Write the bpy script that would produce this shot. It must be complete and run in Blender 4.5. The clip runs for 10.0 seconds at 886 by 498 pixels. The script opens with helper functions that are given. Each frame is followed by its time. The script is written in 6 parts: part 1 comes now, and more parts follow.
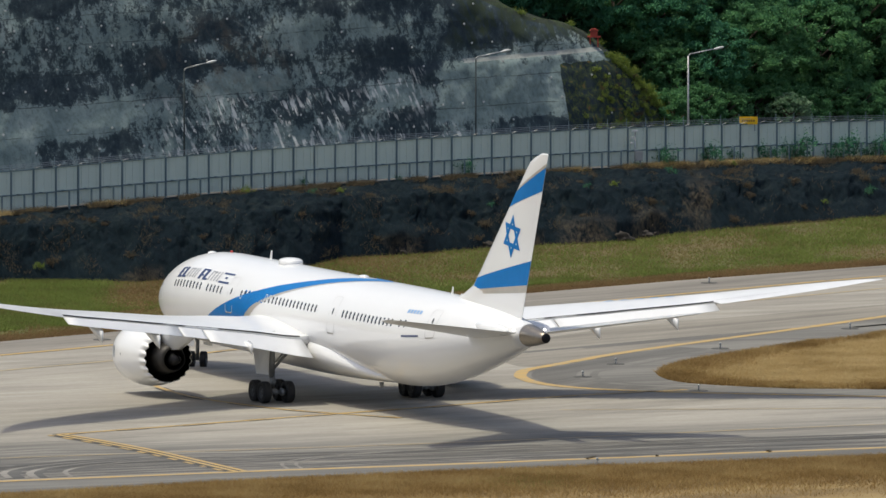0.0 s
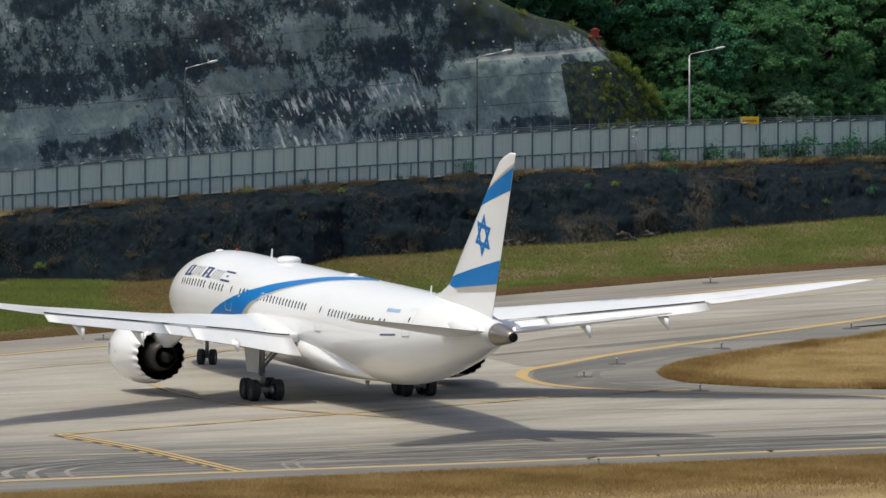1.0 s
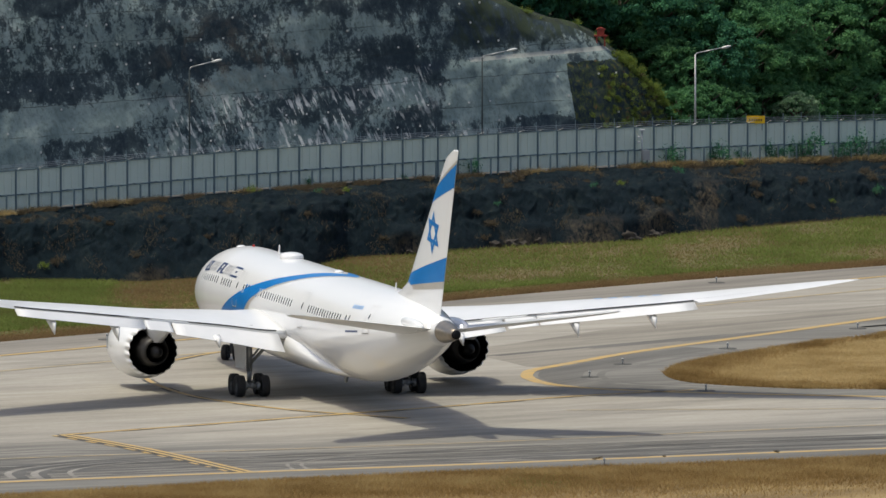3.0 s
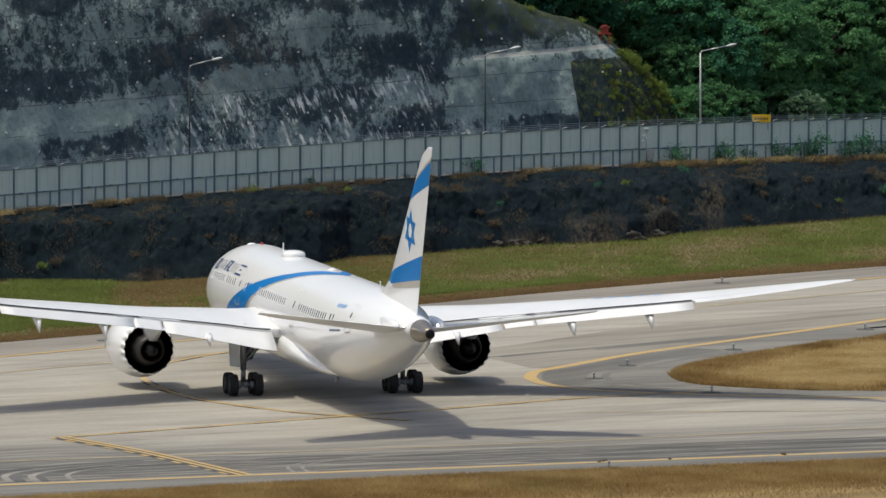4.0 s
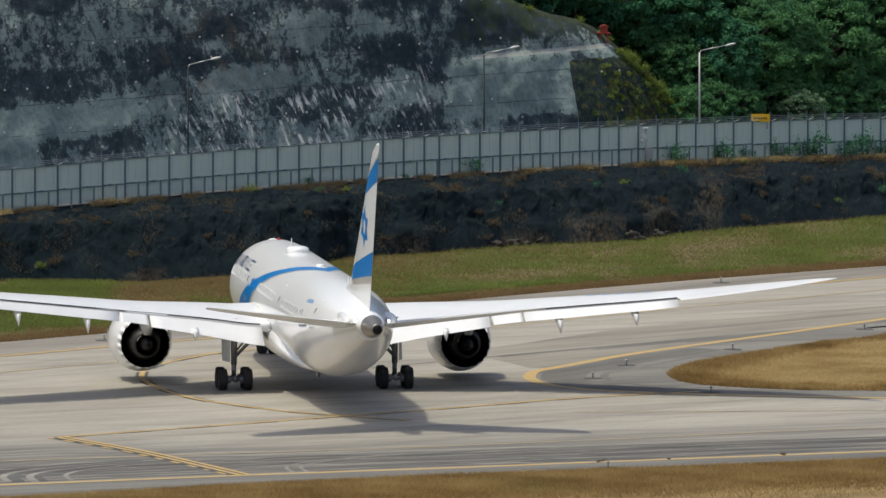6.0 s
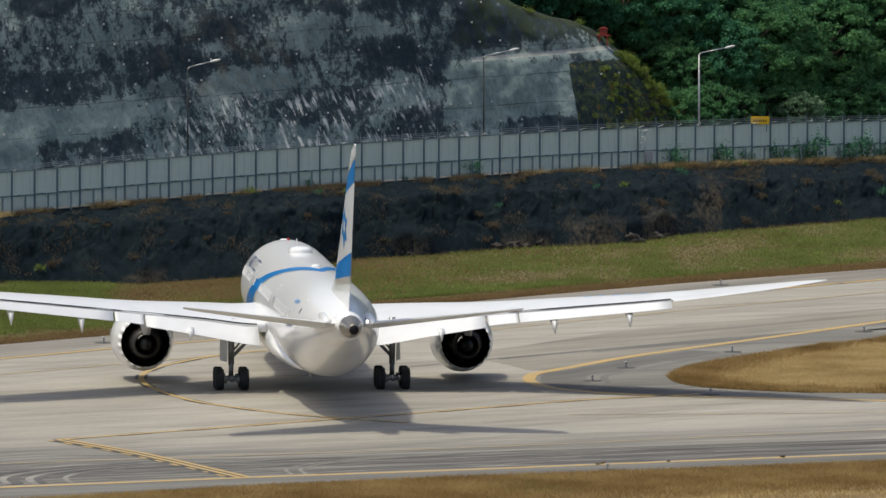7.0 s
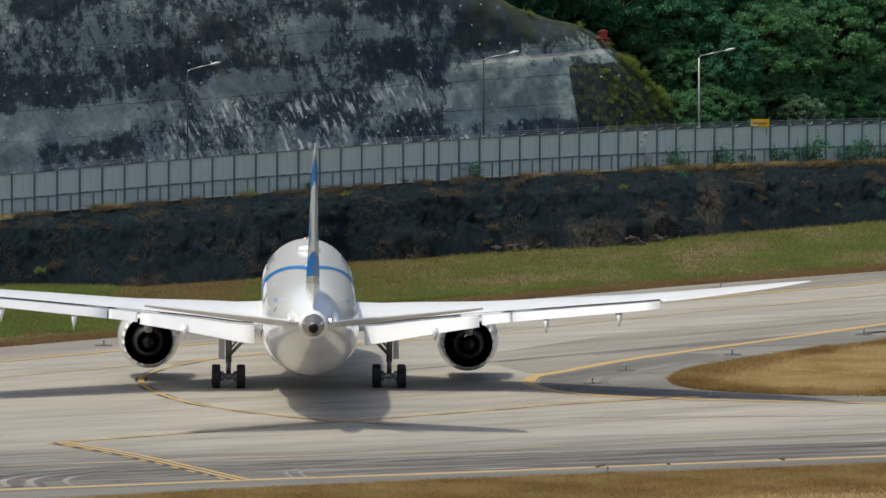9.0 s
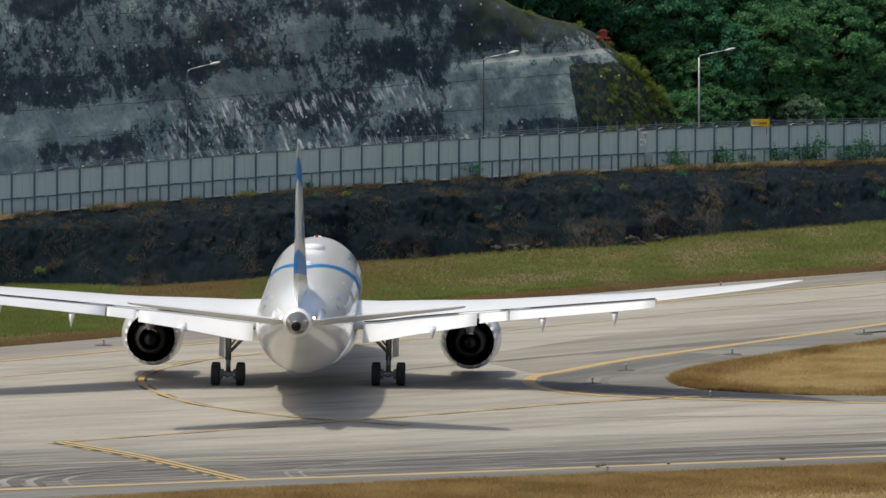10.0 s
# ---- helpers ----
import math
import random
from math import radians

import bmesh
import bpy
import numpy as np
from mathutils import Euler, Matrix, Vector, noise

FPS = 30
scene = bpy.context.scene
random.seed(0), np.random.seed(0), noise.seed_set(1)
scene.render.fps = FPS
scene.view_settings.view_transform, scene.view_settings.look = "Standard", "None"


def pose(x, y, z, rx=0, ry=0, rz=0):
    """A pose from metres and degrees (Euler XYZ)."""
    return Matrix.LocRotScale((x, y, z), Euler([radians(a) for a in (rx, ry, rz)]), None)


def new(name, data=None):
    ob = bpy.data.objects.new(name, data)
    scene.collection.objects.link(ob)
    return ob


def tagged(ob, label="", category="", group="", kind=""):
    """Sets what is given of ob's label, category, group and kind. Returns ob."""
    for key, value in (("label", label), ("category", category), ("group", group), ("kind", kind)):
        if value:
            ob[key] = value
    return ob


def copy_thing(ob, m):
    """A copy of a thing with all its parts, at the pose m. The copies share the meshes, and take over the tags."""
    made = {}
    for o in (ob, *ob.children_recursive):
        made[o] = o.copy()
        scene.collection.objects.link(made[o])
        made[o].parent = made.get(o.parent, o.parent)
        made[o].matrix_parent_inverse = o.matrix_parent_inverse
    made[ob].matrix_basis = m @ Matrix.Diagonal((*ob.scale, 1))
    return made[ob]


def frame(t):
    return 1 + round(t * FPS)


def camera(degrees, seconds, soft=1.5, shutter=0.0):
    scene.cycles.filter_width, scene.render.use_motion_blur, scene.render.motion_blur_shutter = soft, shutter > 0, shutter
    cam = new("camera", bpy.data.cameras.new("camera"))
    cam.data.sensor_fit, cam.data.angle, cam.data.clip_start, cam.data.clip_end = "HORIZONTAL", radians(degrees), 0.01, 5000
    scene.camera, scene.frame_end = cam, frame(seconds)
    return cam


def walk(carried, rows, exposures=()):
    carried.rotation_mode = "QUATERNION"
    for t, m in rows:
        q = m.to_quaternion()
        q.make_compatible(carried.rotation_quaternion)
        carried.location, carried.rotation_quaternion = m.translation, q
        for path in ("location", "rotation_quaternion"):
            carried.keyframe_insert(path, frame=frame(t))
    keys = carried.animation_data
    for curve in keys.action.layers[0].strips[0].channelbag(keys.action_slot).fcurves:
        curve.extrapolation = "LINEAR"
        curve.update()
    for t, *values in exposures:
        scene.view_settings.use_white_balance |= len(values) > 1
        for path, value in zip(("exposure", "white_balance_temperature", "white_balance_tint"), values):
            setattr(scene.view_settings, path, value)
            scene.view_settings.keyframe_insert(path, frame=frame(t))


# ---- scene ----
# Camera: a long lens on a hillside far behind the taxiway, slowly drawing nearer.
EYE_Z = 59.03
cam = camera(4.556, 10.0, soft=1.5)
CAM_ROWS = [  # seconds, pan, tilt (degrees), metres forward
    (0.0, 0.0000, 4.2219, 0.0), (0.5, -0.0031, 4.2222, 0.0), (1.0, -0.0064, 4.2225, 0.0),
    (1.5, -0.0105, 4.2230, 0.02), (2.0, -0.0154, 4.2236, 0.05), (2.5, -0.0222, 4.2239, 0.15),
    (4.0, -0.0462, 4.2229, 11.06), (4.5, -0.0459, 4.2252, 11.5), (5.0, -0.0442, 4.2260, 11.75),
    (5.5, -0.0420, 4.2262, 11.8), (7.0, -0.0380, 4.2120, 11.85), (7.5, -0.0376, 4.2040, 11.85),
    (8.0, -0.0376, 4.1995, 11.85), (8.5, -0.0375, 4.1983, 11.85), (9.0, -0.0376, 4.1980, 11.85),
    (9.5, -0.0374, 4.1986, 11.9), (10.0, -0.0376, 4.1992, 11.9)]


def cam_pose(pan, tilt, ahead):
    return pose(0, ahead * math.cos(radians(4.3)), EYE_Z - ahead * math.sin(radians(4.3)), 90 - tilt, 0, -pan)


walk(cam, [(t, cam_pose(p, k, d)) for t, p, k, d in CAM_ROWS], exposures=[(0, -0.15), (10, -0.15)])

# ---- light ----
SUN_TO = Vector((-0.36, -0.02, 1.0)).normalized()
world = bpy.data.worlds.new("sky")
scene.world = world
world.use_nodes = True
wn = world.node_tree.nodes
sky = wn.new("ShaderNodeTexSky")
sky.sky_type = "NISHITA"
sky.sun_disc = False
sky.sun_elevation = math.asin(SUN_TO.z)
sky.sun_rotation = math.atan2(SUN_TO.x, SUN_TO.y)
sky.air_density, sky.dust_density, sky.ozone_density = 0.95, 4.0, 0.9
wn["Background"].inputs["Strength"].default_value = 0.15
world.node_tree.links.new(sky.outputs["Color"], wn["Background"].inputs["Color"])
sun = new("sun", bpy.data.lights.new("sun", "SUN"))
sun.data.energy, sun.data.angle, sun.data.color = 2.7, radians(2.6), (0.985, 0.955, 0.785)
sun.matrix_world = Matrix.Translation((0, 0, 200)) @ SUN_TO.to_track_quat("Z", "Y").to_matrix().to_4x4()


# ---- materials ----
def node_material(name, rough=0.6, metal=0.0, coat=0.0):
    m = bpy.data.materials.new(name)
    m.use_nodes = True
    b = m.node_tree.nodes["Principled BSDF"]
    b.inputs["Roughness"].default_value = rough
    b.inputs["Metallic"].default_value = metal
    b.inputs["Coat Weight"].default_value = coat
    b.inputs["Coat Roughness"].default_value = 0.08
    return m, m.node_tree.nodes, m.node_tree.links, b


def coords(nodes, links, scale=(1, 1, 1), turn=0.0, space="Object"):
    tc = nodes.new("ShaderNodeTexCoord")
    mp = nodes.new("ShaderNodeMapping")
    mp.vector_type = "TEXTURE"
    mp.inputs["Scale"].default_value = tuple(1 / k for k in scale)
    mp.inputs["Rotation"].default_value = (0, 0, turn)
    links.new(tc.outputs[space], mp.inputs["Vector"])
    return mp.outputs["Vector"]


def noise_tex(nodes, links, vec, scale, detail=5.0, rough=0.6, distort=0.0):
    n = nodes.new("ShaderNodeTexNoise")
    n.inputs["Scale"].default_value = scale
    n.inputs["Detail"].default_value = detail
    n.inputs["Roughness"].default_value = rough
    n.inputs["Distortion"].default_value = distort
    links.new(vec, n.inputs["Vector"])
    return n.outputs["Fac"]


def ramp(nodes, links, fac, stops):
    r = nodes.new("ShaderNodeValToRGB")
    e = r.color_ramp.elements
    while len(e) < len(stops):
        e.new(0.5)
    for k, (p, c) in zip(e, stops):
        k.position, k.color = p, (*c, 1) if isinstance(c, tuple) else (c, c, c, 1)
    links.new(fac, r.inputs["Fac"])
    return r.outputs["Color"]


def mix(nodes, links, fac, a, b, mode="MIX"):
    n = nodes.new("ShaderNodeMix")
    n.data_type, n.blend_type = "RGBA", mode
    for sock, v in ((n.inputs["Factor"], fac), (n.inputs["A"], a), (n.inputs["B"], b)):
        if isinstance(v, (int, float)):
            sock.default_value = v
        elif isinstance(v, tuple):
            sock.default_value = (*v, 1)
        else:
            links.new(v, sock)
    return n.outputs["Result"]


def arith(nodes, links, op, a, b=0.0, c=0.0):
    n = nodes.new("ShaderNodeMath")
    n.operation = op
    for sock, v in zip(n.inputs, (a, b, c)):
        if isinstance(v, (int, float)):
            sock.default_value = v
        else:
            links.new(v, sock)
    return n.outputs["Value"]


def bump(nodes, links, b, height, strength=0.4, dist=0.05):
    n = nodes.new("ShaderNodeBump")
    n.inputs["Strength"].default_value = strength
    n.inputs["Distance"].default_value = dist
    links.new(height, n.inputs["Height"])
    links.new(n.outputs["Normal"], b.inputs["Normal"])


def simple(name, color, rough=0.5, metal=0.0, coat=0.0, vary=0.12, scale=1.5, fine=25.0, emit=0.0):
    """A paint, metal or rubber with soft stains and fine grain."""
    m, n, l, b = node_material(name, rough, metal, coat)
    v = coords(n, l)
    big = noise_tex(n, l, v, scale, 4)
    small = noise_tex(n, l, v, fine, 3)
    lo = tuple(c * (1 - vary) for c in color)
    hi = tuple(min(1.0, c * (1 + vary * 0.6)) for c in color)
    c1 = ramp(n, l, big, [(0.3, lo), (0.7, hi)])
    c2 = mix(n, l, 0.25, c1, ramp(n, l, small, [(0.3, lo), (0.7, hi)]))
    l.new(c2, b.inputs["Base Color"])
    if emit:
        b.inputs["Emission Color"].default_value = (*color, 1)
        b.inputs["Emission Strength"].default_value = emit
    return m


def white_paint():
    m, n, l, b = node_material("white_paint", 0.22, 0.0, 0.4)
    v = coords(n, l, (0.25, 1, 1))
    soot = noise_tex(n, l, v, 0.35, 2, 0.4)
    fine = noise_tex(n, l, coords(n, l), 0.5, 3)
    c = ramp(n, l, soot, [(0.2, (0.80, 0.795, 0.78)), (0.5, (0.83, 0.83, 0.825)), (0.8, (0.85, 0.85, 0.85))])
    c = mix(n, l, 0.1, c, ramp(n, l, fine, [(0.3, 0.80), (0.7, 0.86)]))
    l.new(c, b.inputs["Base Color"])
    return m


def concrete():
    """Weathered pavement concrete, streaked along the way the traffic runs, with rubber marks near the edge line."""
    m, n, l, b = node_material("pavement_concrete", 0.8)
    v = coords(n, l)
    streak = noise_tex(n, l, coords(n, l, (0.03, 0.17, 1), radians(25)), 2.0, 9, 0.68, 0.5)
    streak2 = noise_tex(n, l, coords(n, l, (0.016, 0.2, 1), radians(46)), 1.6, 8, 0.66, 0.3)
    blot = noise_tex(n, l, v, 0.05, 6, 0.62)
    fine = noise_tex(n, l, v, 2.2, 8, 0.75)
    c = ramp(n, l, streak, [(0.32, (0.245, 0.226, 0.190)), (0.46, (0.335, 0.309, 0.262)), (0.55, (0.378, 0.351, 0.298)), (0.68, (0.44, 0.41, 0.35))])
    c = mix(n, l, 0.6, c, ramp(n, l, streak2, [(0.36, 0.70), (0.48, 0.95), (0.60, 1.0)]), "MULTIPLY")
    c = mix(n, l, ramp(n, l, blot, [(0.4, 0.0), (0.75, 0.35)]), c, (0.27, 0.243, 0.205))
    c = mix(n, l, 0.40, c, ramp(n, l, fine, [(0.30, 0.55), (0.70, 1.0)]), "MULTIPLY")
    sep = n.new("ShaderNodeSeparateXYZ")
    l.new(v, sep.inputs[0])
    # scrubbed rubber beside the edge line: fine dark and pale threads
    off = arith(n, l, "SUBTRACT", sep.outputs["Y"], arith(n, l, "MULTIPLY_ADD", sep.outputs["X"], 0.41, 632.6))
    sway = arith(n, l, "MULTIPLY_ADD", noise_tex(n, l, coords(n, l, (0.06, 0.06, 1)), 1.0, 2), 6.0, off)
    k = n.new("ShaderNodeCombineXYZ")
    l.new(arith(n, l, "MULTIPLY", sep.outputs["X"], 0.035), k.inputs[0])
    l.new(arith(n, l, "MULTIPLY", sway, 0.75), k.inputs[1])
    thread = noise_tex(n, l, k.outputs[0], 1.5, 9, 0.72, 0.15)
    broad = noise_tex(n, l, coords(n, l, (0.012, 0.10, 1), radians(22)), 1.3, 5, 0.6, 0.5)
    west = arith(n, l, "MAXIMUM", arith(n, l, "MULTIPLY_ADD", sep.outputs["X"], -0.55, -4.5), 0.0)
    zone = ramp(n, l, arith(n, l, "DIVIDE", arith(n, l, "SUBTRACT", off, arith(n, l, "MINIMUM", west, arith(n, l, "MULTIPLY", off, 0.55))), 24.0), [(0.01, 0.3), (0.09, 1.0), (0.45, 0.85), (0.95, 0.0)])
    band = arith(n, l, "MULTIPLY", zone, arith(n, l, "MULTIPLY", ramp(n, l, thread, [(0.36, 0.15), (0.52, 0.97)]), ramp(n, l, broad, [(0.30, 0.35), (0.55, 1.0)])))
    c = mix(n, l, band, c, (0.075, 0.073, 0.066))
    l.new(c, b.inputs["Base Color"])
    bump(n, l, b, fine, 0.3, 0.03)
    return m


def asphalt(name, base, turn):
    m, n, l, b = node_material(name, 0.85)
    v = coords(n, l)
    s = noise_tex(n, l, coords(n, l, (0.02, 0.2, 1), turn), 1.7, 9, 0.7, 0.3)
    fine = noise_tex(n, l, v, 4.0, 6, 0.7)
    lo, hi = tuple(k * 0.66 for k in base), tuple(k * 1.3 for k in base)
    c = ramp(n, l, s, [(0.36, lo), (0.64, hi)])
    c = mix(n, l, 0.4, c, ramp(n, l, fine, [(0.25, 0.6), (0.75, 1.0)]), "MULTIPLY")
    l.new(c, b.inputs["Base Color"])
    bump(n, l, b, fine, 0.4, 0.03)
    return m


def line_paint():
    m, n, l, b = node_material("yellow_line_paint", 0.6)
    v = coords(n, l)
    wear = noise_tex(n, l, v, 1.3, 6, 0.7)
    c = ramp(n, l, wear, [(0.35, (0.36, 0.29, 0.17)), (0.52, (0.47, 0.315, 0.11)), (0.75, (0.57, 0.36, 0.075))])
    l.new(c, b.inputs["Base Color"])
    return m


def faded_paint():
    m, n, l, b = node_material("faded_line_paint", 0.7)
    wear = noise_tex(n, l, coords(n, l), 0.9, 6, 0.7)
    l.new(ramp(n, l, wear, [(0.4, (0.34, 0.29, 0.21)), (0.65, (0.46, 0.34, 0.16))]), b.inputs["Base Color"])
    return m


def turf(name, stops, scale=0.12):
    m, n, l, b = node_material(name, 0.95)
    v = coords(n, l)
    big = noise_tex(n, l, coords(n, l, (0.4, 1, 1), radians(40)), scale, 6, 0.62, 0.3)
    fine = noise_tex(n, l, v, 1.8, 6, 0.75)
    c = ramp(n, l, big, stops)
    c = mix(n, l, 0.6, c, ramp(n, l, fine, [(0.25, 0.6), (0.75, 1.0)]), "MULTIPLY")
    l.new(c, b.inputs["Base Color"])
    bump(n, l, b, fine, 0.5, 0.1)
    return m


def blades(name, stops):
    """Leaves or blades: each island its own tint."""
    m, n, l, b = node_material(name, 0.75)
    g = n.new("ShaderNodeNewGeometry")
    big = noise_tex(n, l, coords(n, l), 0.16, 4, 0.6)
    f = arith(n, l, "MULTIPLY_ADD", g.outputs["Random Per Island"], 0.32, arith(n, l, "MULTIPLY_ADD", big, 1.0, -0.15))
    c = ramp(n, l, f, stops)
    l.new(c, b.inputs["Base Color"])
    b.inputs["Specular IOR Level"].default_value = 0.2
    thin = n.new("ShaderNodeBsdfTranslucent")
    l.new(c, thin.inputs["Color"])
    both = n.new("ShaderNodeMixShader")
    both.inputs[0].default_value = 0.48
    l.new(b.outputs[0], both.inputs[1])
    l.new(thin.outputs[0], both.inputs[2])
    l.new(both.outputs[0], n["Material Output"].inputs["Surface"])
    return m


def shotcrete():
    """Sprayed concrete slope: grey lifts, black algae, white lime runs and fine joints."""
    m, n, l, b = node_material("sprayed_concrete", 0.9)
    b.inputs["Specular IOR Level"].default_value = 0.25
    tc = n.new("ShaderNodeTexCoord")
    sep = n.new("ShaderNodeSeparateXYZ")
    l.new(tc.outputs["Object"], sep.inputs[0])
    X, Z = sep.outputs["X"], sep.outputs["Z"]
    v = coords(n, l)

    def slanted(across, along_, lean):
        """Face coordinates stretched along the way the water runs."""
        c_, s_ = math.cos(lean), math.sin(lean)
        u = arith(n, l, "ADD", arith(n, l, "MULTIPLY", X, c_ * across), arith(n, l, "MULTIPLY", Z, s_ * across))
        w = arith(n, l, "SUBTRACT", arith(n, l, "MULTIPLY", Z, c_ * along_), arith(n, l, "MULTIPLY", X, s_ * along_))
        k = n.new("ShaderNodeCombineXYZ")
        l.new(u, k.inputs[0])
        l.new(w, k.inputs[2])
        return k.outputs[0]
    base = noise_tex(n, l, v, 0.22, 7, 0.66, 0.5)
    grit = noise_tex(n, l, v, 2.6, 9, 0.74, 0.2)
    c = ramp(n, l, base, [(0.34, (0.145, 0.198, 0.20)), (0.5, (0.275, 0.35, 0.335)), (0.64, (0.41, 0.485, 0.455))])
    c = mix(n, l, 0.62, c, ramp(n, l, grit, [(0.36, 0.40), (0.50, 0.9), (0.60, 1.0)]), "MULTIPLY")
    speck = noise_tex(n, l, slanted(1.0, 0.62, 0.14), 2.0, 14, 0.86, 0.3)
    runs = noise_tex(n, l, slanted(1.0, 0.3, 0.42), 1.1, 9, 0.70, 0.5)
    patch = noise_tex(n, l, coords(n, l, (1, 1, 1.5)), 0.22, 7, 0.66, 0.9)
    fray = noise_tex(n, l, v, 0.55, 8, 0.70, 0.6)
    dx = arith(n, l, "MULTIPLY_ADD", fray, 4.4, -2.2)
    dz = arith(n, l, "MULTIPLY_ADD", patch, 3.0, -1.5)

    def field(x0, x1, z0, z1, edge=0.55):
        """A patch of the face with a frayed edge."""
        x, z = arith(n, l, "ADD", X, dx), arith(n, l, "ADD", Z, dz)
        k = None
        for s, a, w in ((x, x0, edge), (x, x1, -edge), (z, z0, edge * 0.7), (z, z1, -edge * 0.7)):
            t = n.new("ShaderNodeMapRange")
            t.inputs["From Min"].default_value, t.inputs["From Max"].default_value = a - w, a + w
            l.new(s, t.inputs["Value"])
            k = t.outputs["Result"] if k is None else arith(n, l, "MULTIPLY", k, t.outputs["Result"])
        return k
    algae = arith(n, l, "ADD", arith(n, l, "MULTIPLY_ADD", speck, 0.95, -0.145),
                  arith(n, l, "ADD", arith(n, l, "MULTIPLY", runs, 0.34), arith(n, l, "MULTIPLY", patch, 0.44)))
    for x0, x1, z0, z1, amount in (
            (-31.5, -24.6, 10.1, 12.6, 0.11), (-23.2, -18.3, 11.9, 13.9, 0.12), (-18.5, -11, 11.9, 13.2, 0.07), (-6.0, -2.6, 10.9, 13.7, 0.16),
            (-2.8, -0.4, 10.0, 11.8, 0.15), (-9.5, -5.8, 12.3, 14.6, 0.10), (-11, 1, 15.5, 19, 0.09), (-18, -14.6, 14.1, 15.9, 0.10),
            (-30, -22.8, 5.6, 8.0, 0.05), (-24.5, -22.2, 6.6, 8.9, 0.10), (-16.5, -10.4, 7.1, 10.2, 0.02), (-4.4, -0.2, 5.6, 8.4, 0.10),
            (4.6, 9.6, 5.0, 7.2, 0.13), (0.4, 9.0, 12.6, 17, 0.14), (-31, -24.8, 17.0, 19, 0.13), (-10.3, -6, 7.6, 10.4, 0.07),
            (-34, -22.6, 8.1, 10.3, -0.19), (-34, -29.4, 5.2, 8.2, -0.13), (0.0, 9.9, 7.3, 11.0, -0.17), (-11.5, -4, 13.1, 14.7, -0.07),
            (-5.4, -1.6, 8.6, 10.9, -0.08), (-17.6, -11.6, 10.2, 12.0, -0.10), (-33, -23.0, 12.7, 17.0, 0.025), (-22, -12, 14.6, 17.5, 0.02)):
        algae = arith(n, l, "MULTIPLY_ADD", field(x0, x1, z0, z1), amount, algae)
    c = mix(n, l, ramp(n, l, algae, [(0.716, 0.0), (0.745, 0.78), (0.88, 0.95)]), c, (0.016, 0.031, 0.045))
    # tan iron stains
    rust = arith(n, l, "MULTIPLY", field(-20.5, -11, 10.4, 15.2, 1.6), ramp(n, l, fray, [(0.48, 0.0), (0.62, 0.4)]))
    c = mix(n, l, rust, c, (0.25, 0.20, 0.14))
    # white lime runs, lower on the face
    lime = noise_tex(n, l, slanted(1.0, 0.2, 0.40), 3.3, 6, 0.6, 0.25)
    spots = noise_tex(n, l, coords(n, l, (1, 1, 1.6)), 0.42, 4, 0.55, 0.3)
    low = arith(n, l, "MAXIMUM", field(-20, -6.5, 7.0, 9.9, 0.8), arith(n, l, "MAXIMUM", field(-21, 2.5, 4.0, 6.9, 0.6), field(-6.0, -1.8, 8.0, 11.0, 0.7)))
    fac = arith(n, l, "MULTIPLY", arith(n, l, "MULTIPLY", ramp(n, l, lime, [(0.528, 0.0), (0.57, 0.95)]), ramp(n, l, spots, [(0.43, 0.0), (0.51, 1.0)])), low)
    c = mix(n, l, fac, c, (0.76, 0.76, 0.71))
    # joints between lifts
    saw = arith(n, l, "FRACT", arith(n, l, "DIVIDE", arith(n, l, "ADD", Z, arith(n, l, "MULTIPLY", base, 0.5)), 2.1))
    broken = ramp(n, l, fray, [(0.40, 0.1), (0.55, 0.75)])
    c = mix(n, l, arith(n, l, "MULTIPLY", broken, ramp(n, l, saw, [(0.0, 1.0), (0.022, 1.0), (0.034, 0.0), (1.0, 0.0)])), c, (0.03, 0.038, 0.042))
    # pale lip of the ledge
    lip = arith(n, l, "MULTIPLY", arith(n, l, "LESS_THAN", arith(n, l, "ABSOLUTE", arith(n, l, "SUBTRACT", Z, arith(n, l, "MULTIPLY_ADD", X, 0.02, 11.55))), 0.16),
                arith(n, l, "GREATER_THAN", arith(n, l, "ADD", X, dx), 1.5))
    c = mix(n, l, arith(n, l, "MULTIPLY", lip, 0.7), c, (0.50, 0.50, 0.45))
    # grown-over end of the slope, beyond a leaning edge and below the ledge
    weeds = ramp(n, l, noise_tex(n, l, v, 1.5, 10, 0.76, 0.5), [(0.44, (0.018, 0.034, 0.046)), (0.52, (0.04, 0.055, 0.042)), (0.57, (0.075, 0.11, 0.035)), (0.64, (0.20, 0.105, 0.05))])
    lean = arith(n, l, "MULTIPLY_ADD", Z, 0.15, arith(n, l, "MULTIPLY_ADD", fray, 0.5, X))
    over = arith(n, l, "MULTIPLY", arith(n, l, "GREATER_THAN", lean, 10.75), arith(n, l, "LESS_THAN", arith(n, l, "MULTIPLY_ADD", fray, 1.2, Z), 11.5))
    over = arith(n, l, "MAXIMUM", over, arith(n, l, "GREATER_THAN", arith(n, l, "ADD", X, arith(n, l, "MULTIPLY", dx, 0.4)), 13.2))
    c = mix(n, l, over, c, weeds)
    # thin moss creeping down from the crest
    moss = arith(n, l, "MULTIPLY", field(1.0, 12, 12.6, 19, 1.2), ramp(n, l, runs, [(0.44, 0.0), (0.54, 0.9)]))
    c = mix(n, l, moss, c, (0.045, 0.062, 0.032))
    l.new(c, b.inputs["Base Color"])
    bump(n, l, b, speck, 0.7, 0.2)
    return m


